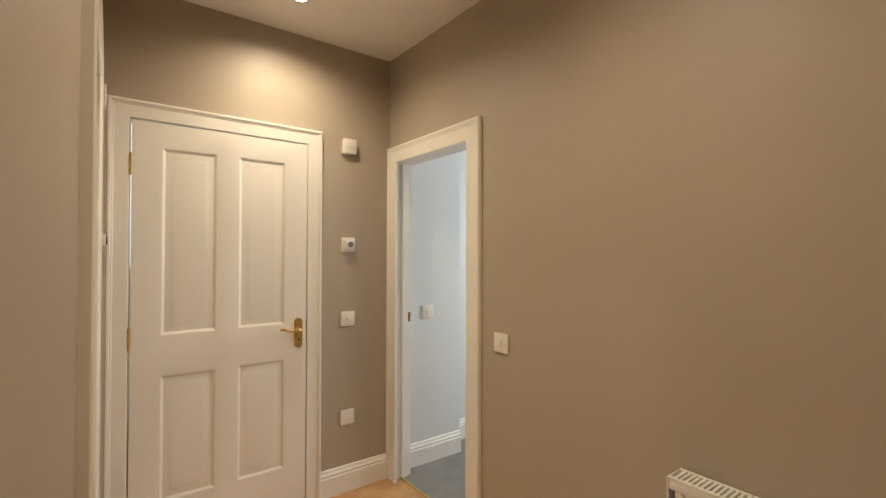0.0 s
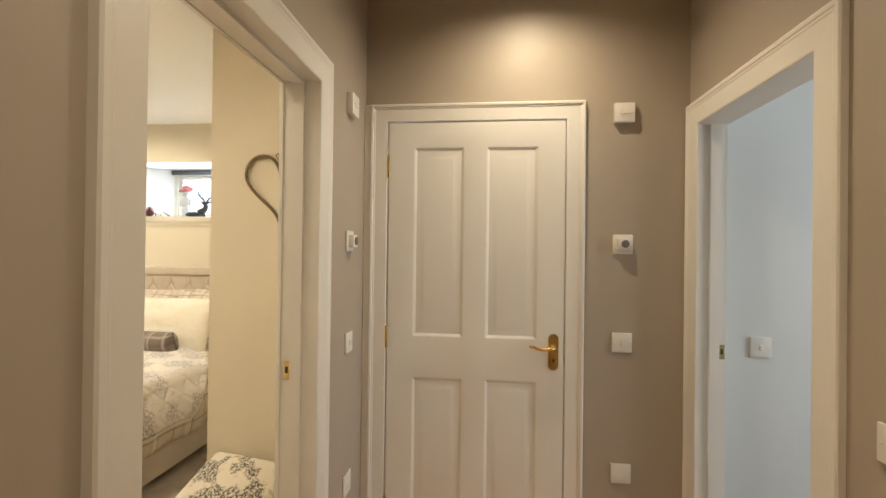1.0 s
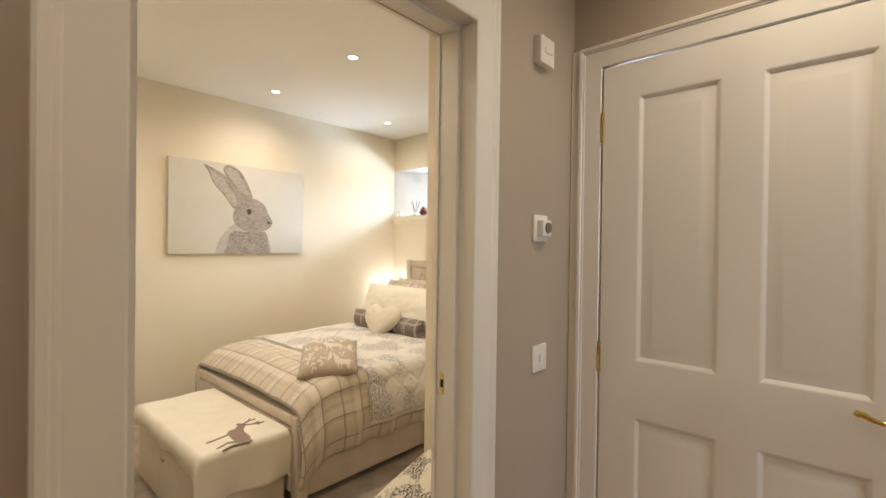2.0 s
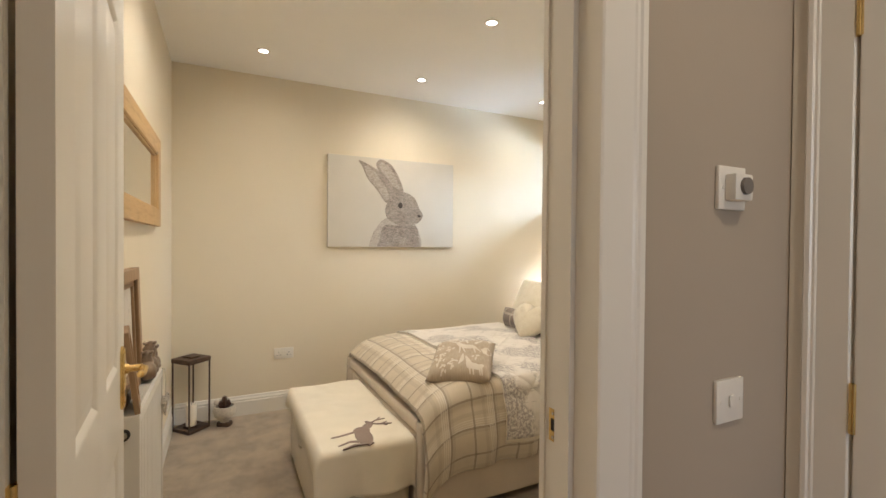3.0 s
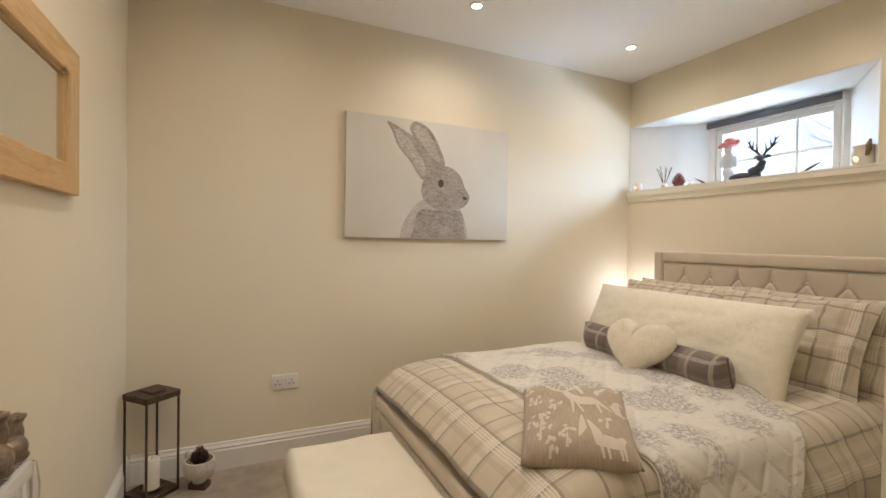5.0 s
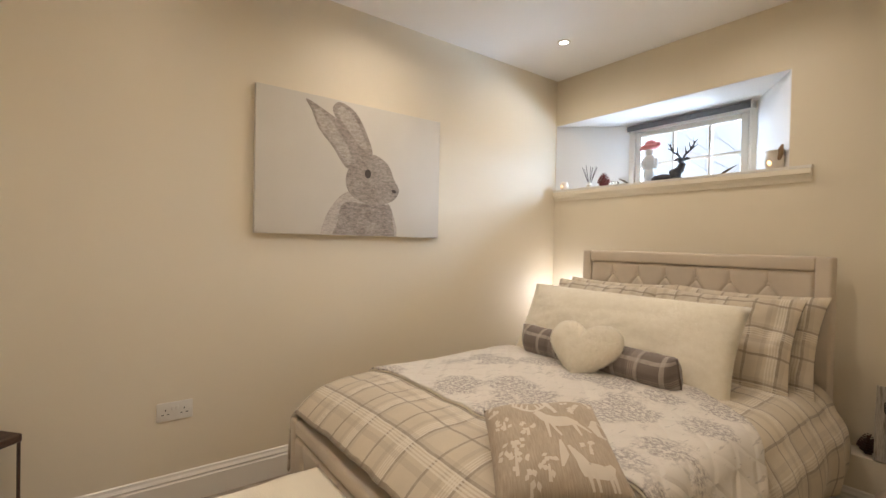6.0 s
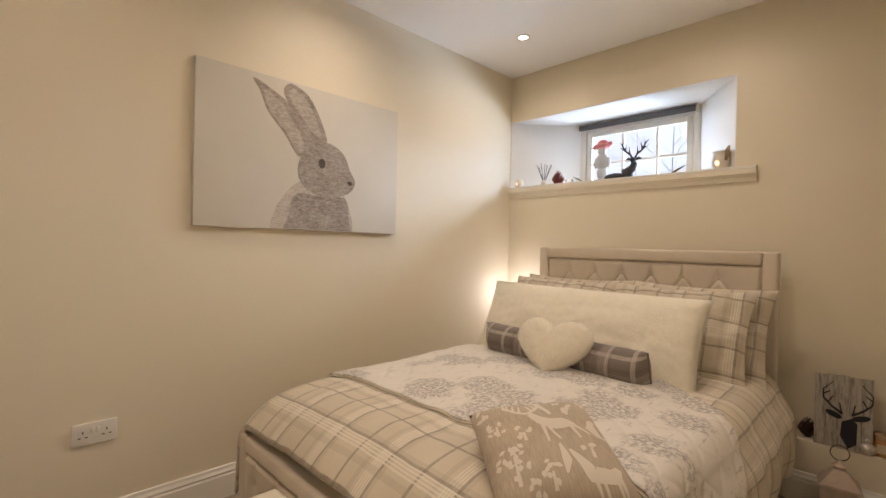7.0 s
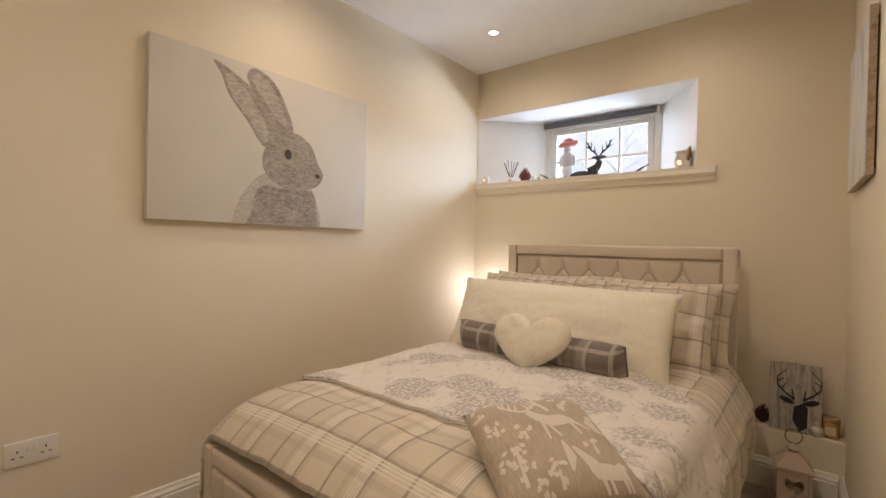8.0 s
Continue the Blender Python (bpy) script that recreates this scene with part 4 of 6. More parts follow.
def figurine(name, m, balls, material, label, rods=()):
    """A small ornament as one plain rounded mesh."""
    bm = bmesh.new()
    for c, r, s in balls:
        ball(bm, c, r, 14, s)
    for pts, r, tp in rods:
        tube(bm, pts, r, 7, taper=tp)
    me = bpy.data.meshes.new(name)
    for f in bm.faces:
        f.smooth = True
    bm.to_mesh(me)
    bm.free()
    me.materials.append(M[material])
    ob = new(name, me)
    ob.matrix_basis = m
    fuse = ob.modifiers.new("fuse", "REMESH")
    fuse.mode, fuse.voxel_size, fuse.use_smooth_shade = "VOXEL", 0.0026, True
    return tagged(ob, label, "ornament", "ornaments")


balls = []
for x, h, r in ((0.0, 0.0, 0.038), (0.085, 0.026, 0.036), (0.165, 0.006, 0.032)):
    balls += [((x, 0, r + h * 0.2), r, (1.3, 1.0, 1.0)), ((x + 0.02, 0.004, r * 1.75 + h), r * 0.85, (0.95, 0.85, 1.15)), ((x + 0.005, -0.022, r * 0.5), r * 0.42, (1.5, 0.8, 0.7)), ((x + 0.032, 0.0, r * 2.55 + h), r * 0.56, (1.35, 0.85, 0.85)), ((x + 0.012, 0.018, r * 2.9 + h), 0.010, (2.0, 0.7, 0.7)), ((x + 0.012, -0.018, r * 2.9 + h), 0.010, (2.0, 0.7, 0.7)), ((x - 0.025, 0.012, r * 1.2 + h), r * 0.35, (0.8, 0.7, 1.5))]
figurine("ornament", pose(-1.355, BS + 0.062, RT + 0.001, 0, 0, 180), balls, "resin_brown", "brown resin rounded ornament on the radiator top")

hang = thing("hanging_heart", (-1.525, RAD_Y + 0.012, 0.60), "silver openwork heart hanging from the radiator by a ribbon", "ornament", "ornaments")
bm = bmesh.new()
hp = [(0.038 * math.sin(t) ** 3 * 1.05, 0.0, 0.036 * (0.8125 * math.cos(t) - 0.3125 * math.cos(2 * t) - 0.125 * math.cos(3 * t) - 0.0625 * math.cos(4 * t))) for t in (2 * math.pi * i / 40 for i in range(40))]
for k in (1.0, 0.72, 0.45):
    tube(bm, [(x * k, -0.004 * (1 - k), z * k * 1.35) for x, y, z in hp], 0.0035, 6, True)
for i in range(0, 40, 3):
    x, y, z = hp[i]
    rod(bm, (x, 0, z * 1.35), (x * 0.2, -0.004, z * 0.25), 0.0022, 0.0022, 6)
hm = pose(-1.525, RAD_Y + 0.013, 0.62, 0, 0, 165)
heart = part("heart", bm, "silver", hang, "silver filigree heart", 40, hm)
part("ribbon", tube(bmesh.new(), [(0, 0, 0.035), (0.002, -0.002, 0.10), (0.0, 0.002, 0.15), (0, 0.012, 0.151)], 0.0022, 6), "fleece", hang, "thin cream ribbon", 40, hm)

# rope heart on the projecting wall
ring = thing("rope_heart", (-0.292, NIB_Y - 0.02, 1.6), "large open heart of twisted grey rope hung on the wall", "wall ornament")
pts = []
for i in range(120):
    t = 2 * math.pi * i / 120
    pts.append((0.178 * math.sin(t) ** 3, 0.0, 0.184 * (0.8125 * math.cos(t) - 0.3125 * math.cos(2 * t) - 0.125 * math.cos(3 * t) - 0.0625 * math.cos(4 * t))))
bm = bmesh.new()
for ph in (0, 2.09, 4.19):
    tw = []
    for i, p in enumerate(pts):
        a = i * 0.95 + ph
        q = Vector(pts[(i + 1) % 120]) - Vector(pts[i - 1])
        nrm = Vector((q.z, 0, -q.x)).normalized()
        tw.append(Vector(p) + nrm * 0.0044 * math.cos(a) + Vector((0, 0.0044 * math.sin(a), 0)))
    tube(bm, tw, 0.0048, 6, True)
part("rope", bm, "rope", ring, "", 50, pose(-0.292, NIB_Y - 0.014, 1.732))
bm = tube(bmesh.new(), [(0.0, 0.0, 0.065), (-0.02, -0.003, 0.10), (-0.012, 0, 0.112), (0.0, 0.0, 0.085), (0.012, 0, 0.112), (0.02, -0.003, 0.10), (0.0, 0.0, 0.065)], 0.003, 6)
rod(bm, (0, -0.004, 0.085), (0, 0.012, 0.085), 0.004, 0.004, 8)
part("bow", bm, "rope", ring, "small knotted string bow", 50, pose(-0.292, NIB_Y - 0.014, 1.771))


# ---- floor lantern and bowl in the corner ----
LM = pose(-2.848, 1.155, 0.0, 0, 0, 42)
lantern = thing("floor_lantern", LM, "tall slim open brown metal lantern with a pillar candle", "lantern")
part("base", boxed(-0.085, 0.085, -0.085, 0.085, 0.0, 0.024, bevel=0.003), "iron", lantern, "", 40, LM)
for sx in (-1, 1):
    for sy in (-1, 1):
        part("post", boxed(sx * 0.08 - 0.004, sx * 0.08 + 0.004, sy * 0.08 - 0.004, sy * 0.08 + 0.004, 0.024, 0.475), "iron", lantern, "", None, LM)
bm = boxed(-0.088, 0.088, -0.088, 0.088, 0.475, 0.507, bevel=0.004)
part("roof", bm, "iron", lantern, "", 40, LM)
part("vent_cap", boxed(-0.05, 0.05, -0.035, 0.035, 0.507, 0.517, bevel=0.003), "iron", lantern, "", 40, LM)
part("candle_dish", lathe(bmesh.new(), [(0, 0.024), (0.05, 0.024), (0.058, 0.036), (0.055, 0.037), (0.047, 0.029), (0, 0.029)], 24), "iron", lantern, "", 40, LM)
part("candle", lathe(bmesh.new(), [(0, 0.029), (0.034, 0.029), (0.035, 0.17), (0.031, 0.176), (0.012, 0.171), (0, 0.171)], 24), "wax", lantern, "cream pillar candle", 40, LM)
part("wick", rod(bmesh.new(), (0, 0, 0.17), (0.002, 0, 0.185), 0.0015, 0.001, 6), "dark", lantern, "", None, LM)


def pine_cone(m, r, h, material, label, group="pine cones"):
    bm = rod(bmesh.new(), (0, 0, 0.0), (0, 0, h * 0.9), r * 0.35, r * 0.12, 8)
    rows = 8
    for k in range(rows):
        z = h * (0.06 + 0.86 * k / (rows - 1))
        rr = r * (1.0 - (k / rows) ** 1.6 * 0.85) * (0.72 if k == 0 else 1)
        c = max(5, 11 - k)
        for j in range(c):
            a = 2 * math.pi * (j + 0.5 * (k % 2)) / c
            d = Vector((math.cos(a), math.sin(a), 0.38))
            s = Vector((-math.sin(a), math.cos(a), 0)) * rr * 0.24
            b0, tip = Vector((0, 0, z)) + d * rr * 0.25, Vector((0, 0, z)) + d * rr
            up = Vector((0, 0, rr * 0.13))
            q = [bm.verts.new(p) for p in (b0 - s * 0.5, b0 + s * 0.5, tip + s, tip + up, tip - s)]
            lo = bm.verts.new(b0 * 0.5 + tip * 0.5 - up)
            bm.faces.new(q)
            for u in range(5):
                bm.faces.new((q[(u + 1) % 5], q[u], lo))
    t = part("pine_cone", bm, material, None)
    t.matrix_basis = m
    return tagged(t, label, "pine cone", group)


OM = pose(-2.815, 1.365, 0.0, 0, 0, 60)
bowl = thing("bird_bowl", OM, "pale textured stone bowl with a knob on a dark foot", "bowl")
part("foot", boxed(-0.045, 0.045, -0.028, 0.028, 0.0, 0.032, bevel=0.006, seg=2), "iron", bowl, "dark slate foot", 40, OM)
part("cup", lathe(bmesh.new(), [(0, 0.032), (0.03, 0.032), (0.034, 0.045), (0.066, 0.075), (0.075, 0.11), (0.068, 0.146), (0.06, 0.146), (0.064, 0.11), (0.05, 0.075), (0, 0.062)], 28), "stone_pot", bowl, "", 50, OM)
part("knob", ball(bmesh.new(), (-0.066, 0.02, 0.152), 0.025, 12, (1, 0.9, 1.05)), "stone_pot", bowl, "", 60, OM)
pine_cone(pose(-2.815, 1.365, 0.115), 0.045, 0.10, "cone_brown", "reddish brown pine cone standing in the stone bowl")


# ---- storage bench and blanket ----
BX0, BX1, BY0, BY1, BZ = -2.14, -1.215, 1.73, 2.145, 0.405
bench = thing("storage_bench", ((BX0 + BX1) / 2, (BY0 + BY1) / 2, 0), "beige fabric storage bench at the foot of the bed", "storage bench")
part("body", boxed(BX0, BX1, BY0, BY1, 0.012, 0.335, bevel=0.012, seg=2), "linen", bench, "", 50)
part("lid", boxed(BX0 - 0.004, BX1 + 0.004, BY0 - 0.004, BY1 + 0.004, 0.338, BZ, bevel=0.02, seg=3), "linen", bench, "padded beige lid", 50)
for x in (BX0 + 0.06, BX1 - 0.06):
    for y in (BY0 + 0.06, BY1 - 0.06):
        part("foot", boxed(x - 0.02, x + 0.02, y - 0.02, y + 0.02, 0.0, 0.013), "dark", bench)
part("pull_tab", tube(bmesh.new(), [(-1.66, BY0 - 0.003, 0.345), (-1.662, BY0 - 0.02, 0.32), (-1.664, BY0 - 0.024, 0.27), (-1.66, BY0 - 0.008, 0.25)], 0.006, 8), "linen", bench, "short fabric pull tab", 50)


def blanket_at(s, y):
    """Down over the near end, along the top, and a little over the far end."""
    x1, x0, z = BX1 + 0.02, BX0 - 0.012, BZ + 0.014
    r = 0.035
    a = 0.20
    if s < a:
        return x1, z - r - (a - s)
    s -= a
    q = r * math.pi / 2
    if s < q:
        t = s / r
        return x1 - r * (1 - math.cos(t)), z - r + r * math.sin(t)
    s -= q
    run = x1 - r - x0
    if s < run:
        return x1 - r - s, z
    return x0 - 0.006, z - (s - run)


def blanket_place(a, b):
    s, y = a * 1.20, BY0 - 0.03 + b * (BY1 - BY0 + 0.062)
    x, z = blanket_at(s, y)
    lift = 0.006 * noise.noise((x * 5, y * 6, 1.7)) + 0.003 * noise.noise((x * 15, y * 15, 4.0))
    edge = max(0.0, 0.06 - min(b, 1 - b)) / 0.06
    z -= edge ** 2 * ((0.075 + 0.016 * math.sin(x * 14)) if b < 0.5 else 0.03)
    if s < 0.2:
        x += 0.020 * math.sin(y * 19 + 0.6) * (0.2 - s) / 0.2 + lift
    else:
        z += lift
    return (x, y, z), (s, y)


blanket = thing("fleece_blanket", ((BX0 + BX1) / 2, (BY0 + BY1) / 2, BZ), "cream fleece blanket with a brown motif over the bench", "blanket")
cloth = part("cloth", sheet(bmesh.new(), 80, 34, blanket_place), "fleece", blanket)
so = cloth.modifiers.new("thickness", "SOLIDIFY")
so.thickness, so.offset = 0.012, 1.0
MOT = pose(-1.295, 1.945, 0, 0, 0, 4)


def motif_shape(pts, k):
    """A flat woven shape that lies on the top of the blanket."""
    bm = outline(bmesh.new(), [(-x, y) for x, y in pts], 1.0, MOT)
    for v in bm.verts:
        x, y = v.co.x, v.co.y
        v.co.z = BZ + 0.0142 + 0.006 * noise.noise((x * 5, y * 6, 1.7)) + 0.003 * noise.noise((x * 15, y * 15, 4.0)) + (0.0012 + 0.0001 * k if v.co.z > 0.5 else -0.004)
    part("motif_shape", bm, "motif", blanket, "plain brown woven shape")


for k, pts in enumerate((ellipse(-0.005, 0.0, 0.088, 0.040, 8), ellipse(0.055, 0.010, 0.046, 0.040, 20), ellipse(0.092, 0.052, 0.046, 0.022, 42), ellipse(0.132, 0.076, 0.030, 0.014, -12))):
    motif_shape(pts, k)
for k, (a, b, w) in enumerate((((0.058, -0.01), (0.050, -0.085), 0.010), ((0.050, -0.085), (0.046, -0.140), 0.006), ((-0.062, -0.005), (-0.030, -0.075), 0.012), ((-0.030, -0.075), (-0.050, -0.135), 0.006), ((-0.078, -0.01), (-0.072, -0.075), 0.012), ((-0.072, -0.075), (-0.092, -0.125), 0.006), ((-0.085, 0.015), (-0.105, -0.012), 0.006), ((0.128, 0.084), (0.150, 0.118), 0.006), ((0.150, 0.118), (0.150, 0.168), 0.006), ((0.150, 0.128), (0.176, 0.150), 0.005), ((0.118, 0.086), (0.094, 0.122), 0.006), ((0.094, 0.122), (0.072, 0.174), 0.006), ((0.096, 0.122), (0.102, 0.160), 0.005), ((0.088, 0.135), (0.064, 0.146), 0.005))):
    d = Vector((b[0] - a[0], b[1] - a[1])).normalized()
    nx, ny = -d.y * w, d.x * w
    motif_shape([(a[0] - nx, a[1] - ny), (b[0] - nx * 0.7, b[1] - ny * 0.7), (b[0] + nx * 0.7, b[1] + ny * 0.7), (a[0] + nx, a[1] + ny)], 3 + k)


# ---- bed ----
HX0, HX1, HY = -2.534, -1.159, 4.237
bed = thing("bed", ((HX0 + HX1) / 2, 3.25, 0), "beige velvet double bed with buttoned headboard and footboard", "bed")
bm = bmesh.new()
for b in ((HX0, HX0 + 0.066, HY, HY + 0.085, 0.02, 1.224), (HX1 - 0.066, HX1, HY, HY + 0.085, 0.02, 1.224), (HX0 + 0.066, HX1 - 0.066, HY, HY + 0.085, 1.152, 1.224)):
    box(bm, *b, bevel=0.014, seg=3)
box(bm, HX0 + 0.03, HX1 - 0.03, HY + 0.05, HY + 0.083, 0.05, 1.19)
part("headboard_frame", bm, "velvet", bed, "", 50)


def tufted(x0, x1, z0, z1, rows, front, sign, bulge=0.03):
    """A deep buttoned panel; rows are (height, button places). sign -1 faces -y."""
    buttons = [(x, z) for z, xs in rows for x in xs]
    folds = []
    for (za, xa), (zb, xb) in zip(rows, rows[1:]):
        folds += [((x, za), (u, zb)) for x in xa for u in xb if abs(x - u) < (xa[1] - xa[0]) * 0.75]
    seams = [((x, rows[0][0]), (x, z1)) for x in rows[0][1]] + [((x, rows[-1][0]), (x, z0)) for x in rows[-1][1]]

    def seg(p, a, b):
        p, a, b = Vector(p), Vector(a), Vector(b)
        t = max(0.0, min(1.0, (p - a).dot(b - a) / (b - a).length_squared))
        return (p - a - t * (b - a)).length

    def f(a, b):
        x, z = x0 + (x1 - x0) * a, z0 + (z1 - z0) * b
        fd = min(seg((x, z), p, q) for p, q in folds)
        bd = min(math.hypot(x - p, z - q) for p, q in buttons)
        e = min(x - x0, x1 - x, z - z0, z1 - z)
        vd = min(seg((x, z), p, q) for p, q in seams)
        h = bulge * (0.62 * (1 - math.exp(-fd / 0.0045)) + 0.50 * (1 - math.exp(-(bd / 0.020) ** 1.3)) - 0.40 * math.exp(-vd / 0.006))
        h *= min(1.0, 0.15 + e / 0.02)
        return (x, front + sign * h, z), (x, z)
    return sheet(bmesh.new(), 280, 90, f), buttons


PX = [-2.30 + 0.1765 * i for i in range(6)]
PX2 = [-2.30 - 0.088 + 0.1765 * i for i in range(7)]
bm, buttons = tufted(HX0 + 0.064, HX1 - 0.064, 0.60, 1.154, [(1.075, PX), (0.955, PX2), (0.835, PX), (0.715, PX2)], HY + 0.03, -1, 0.021)
panel = part("headboard_panel", bm, "velvet", bed, "deep buttoned beige velvet panel")
for x, z in buttons:
    part("button", ball(bmesh.new(), (x, HY + 0.025, z), 0.013, 12, (1, 0.6, 1)), "velvet", panel)

FY0, FY1, FZ = 2.178, 2.25, 0.475
bm = bmesh.new()
box(bm, HX0, HX0 + 0.06, FY0, FY1, 0.02, FZ, bevel=0.014, seg=3)
box(bm, HX1 - 0.06, HX1, FY0, FY1, 0.02, FZ, bevel=0.014, seg=3)
box(bm, HX0 + 0.06, HX1 - 0.06, FY0, FY1, FZ - 0.06, FZ, bevel=0.014, seg=3)
box(bm, HX0 + 0.05, HX1 - 0.05, FY0 + 0.034, FY1 - 0.01, 0.04, FZ - 0.02)
part("footboard_frame", bm, "velvet", bed, "", 50)
FXS = [-2.38 + 0.178 * i for i in range(7)]
bm, buttons = tufted(HX0 + 0.058, HX1 - 0.058, 0.06, FZ - 0.058, [(0.325, FXS), (0.20, [x + 0.089 for x in FXS[:-1]])], FY0 + 0.03, -1, 0.030)
panel = part("footboard_panel", bm, "velvet", bed, "deep buttoned beige velvet panel")
for x, z in buttons:
    part("button", ball(bmesh.new(), (x, FY0 + 0.022, z), 0.010, 10, (1, 0.55, 1)), "velvet", panel)
for x0 in (HX0 + 0.004, HX1 - 0.044):
    part("side_rail", boxed(x0, x0 + 0.04, FY1 - 0.003, HY + 0.003, 0.045, 0.33, bevel=0.012, seg=2), "velvet", bed, "", 50)
for x in (HX0 + 0.03, HX1 - 0.03):
    for y in (FY0 + 0.035, HY + 0.04):
        part("leg", boxed(x - 0.025, x + 0.025, y - 0.025, y + 0.025, 0.0, 0.025), "dark", bed)
part("mattress", boxed(HX0 + 0.045, HX1 - 0.045, FY1 + 0.002, HY - 0.002, 0.25, 0.555, bevel=0.04, seg=3), "linen", bed, "", 50)

# bedding: one cross-section across the bed, draped over both sides
MIDX, HALF = (HX0 + HX1) / 2, 0.705


def across(s, hang_l, hang_r, half, top, r=0.085, flare=0.02):
    """Place across the bed at s metres from the left hem; returns x, z."""
    q = r * math.pi / 2
    flat = 2 * (half - r)
    if s < hang_l:
        d = hang_l - s
        return MIDX - half - flare * d / 0.3, top - r - d
    s -= hang_l
    if s < q:
        t = s / r
        return MIDX - half + r * (1 - math.cos(t)), top - r + r * math.sin(t)
    s -= q
    if s < flat:
        x = s / flat * 2 - 1
        return MIDX - half + r + s, top + 0.022 * (1 - x * x)
    s -= flat
    if s < q:
        t = s / r
        return MIDX + half - r + r * math.sin(t), top - r * (1 - math.cos(t))
    s -= q
    return MIDX + half + 0.042 * math.sin(math.pi * 0.85 * min(1.0, s / 0.31)), top - r - s


def drape(y, lift=0.0):
    """Height of the bedding's top at y: it rolls down over the footboard."""
    k = max(0.0, min(1.0, (2.52 - y) / 0.345))
    return 0.632 + lift - 0.134 * k ** 3.2


def rumple(x, y, z, k=1.0):
    v = Vector((x, y, z))
    return k * (0.011 * noise.noise(v * 3.6) + 0.006 * noise.noise(v * 9.0 + Vector((3, 1, 7))) + 0.003 * noise.noise(v * 22.0))


def bedding(y0, y1, hl, hr, lift, nu, nv, back=None, k=1.0, half=HALF):
    total = hl + hr + math.pi * 0.085 + 2 * (half - 0.085)

    def f(a, b):
        s = a * total
        ya, yb = y0(a) if callable(y0) else y0, y1(a) if callable(y1) else y1
        y = ya + (yb - ya) * b
        x, z = across(s, hl, hr, half + lift, drape(y, lift))
        if x > MIDX:
            x += 0.045 * min(1.0, max(0.0, (y - 2.7) / 0.6)) * min(1.0, max(0.0, (drape(y, lift) - z) / 0.16))
        side = min(1.0, max(0.0, (0.53 - z) / 0.3))
        w = rumple(x, y, z, k * min(1.0, 0.35 + max(0.0, y - 2.2) * 2.2))
        if lift == 0.0:
            w += 0.006 * max(0.0, 1 - (y - ya) / 0.12) * noise.noise((x * 21, y * 4, 2.0))
        fold = side * 0.016 * math.sin(y * 21 + 2.5 * noise.noise((y * 3, x, 0.3)))
        sx = 1 if x > MIDX else -1
        return (x + sx * (fold + side * w), y + 0.4 * w, z + w * (1 - side)), (s, y)
    return sheet(bmesh.new(), nu, nv, f)


duvet = thing("duvet", (MIDX, 3.2, 0.6), "beige tartan check duvet hanging over the bed side", "duvet")
bm = bedding(2.182, 4.17, 0.20, 0.31, 0.0, 150, 150)
cloth = part("cover", bm, "plaid", duvet)
so = cloth.modifiers.new("thickness", "SOLIDIFY")
so.thickness, so.offset = 0.022, -1.0
corner = sheet(bmesh.new(), 10, 12, lambda a, b: ((HX0 - 0.012 - 0.02 * a - 0.012 * math.sin(b * 6), 2.205 + 0.10 * a + 0.01 * math.sin(b * 9), 0.49 - 0.20 * b * (1 - 0.5 * a)), (a * 0.1, b * 0.2)))
co = part("corner_flap", corner, "plaid", duvet)
so = co.modifiers.new("thickness", "SOLIDIFY")
so.thickness = 0.01

throw = thing("quilted_throw", (MIDX, 3.0, 0.64), "white quilted throw with a grey woodland print across the bed", "throw")
bm = bedding(lambda a: 2.555 + 0.012 * math.sin(a * 9) + 0.06 * a, lambda a: 3.50 - 0.06 * math.sin(a * 7) - 0.42 * max(0.0, (a - 0.62) / 0.38) ** 1.5, 0.05, 0.24, 0.015, 120, 70, k=1.15)
cloth = part("quilt", bm, "woodland", throw)
so = cloth.modifiers.new("thickness", "SOLIDIFY")
so.thickness, so.offset = 0.007, -1.0
bm = bedding(lambda a: 2.5535 + 0.012 * math.sin(a * 9) + 0.06 * a, lambda a: 3.50 - 0.06 * math.sin(a * 7) - 0.42 * max(0.0, (a - 0.62) / 0.38) ** 1.5, 0.05, 0.241, 0.0082, 120, 70, k=1.15)
cloth = part("backing", bm, "fleece", throw, "plain cream backing")
so = cloth.modifiers.new("thickness", "SOLIDIFY")
so.thickness, so.offset = 0.006, -1.0


def frame3(c, ex, ey):
    """A pose with its x along ex and its y as near as can be to ey."""
    ex = Vector(ex).normalized()
    ez = ex.cross(Vector(ey)).normalized()
    ey = ez.cross(ex)
    return Matrix.Translation(c) @ Matrix((ex, ey, ez)).transposed().to_4x4()


def cushion(name, m, bm, material, label, category="cushion", group="bed cushions"):
    t = thing(name, m, label, category, group)
    part("cover", bm, material, t, "", None, m)
    return t


# sleeping pillows, upright against the headboard
for x, y, lean, w, seed in ((-2.20, 4.075, 66, 0.72, 1.0), (-1.50, 4.085, 68, 0.71, 2.0), (-2.22, 3.925, 61, 0.72, 3.0), (-1.545, 3.935, 62, 0.69, 4.0)):
    m = pose(x, y, 0.812, lean, 0, 1.5 if seed in (1.0, 4.0) else -1.5)
    cushion("pillow", m, pillow(w, 0.49, 0.15, 34, 0.018, seed, 0.075, 2.9, 0.003), "plaid", "beige tartan check pillow propped against the headboard", "pillow", "pillows")
m = frame3((-1.928, 3.655, 0.800), (1, -0.03, 0), (0, 0.42, 0.9))
cushion("bolster_pillow", m, pillow(1.235, 0.45, 0.22, 36, 0.008, 5.0, 0.035, 2.5), "fluff", "long fluffy cream pillow in front of the check pillows", "pillow", "pillows")
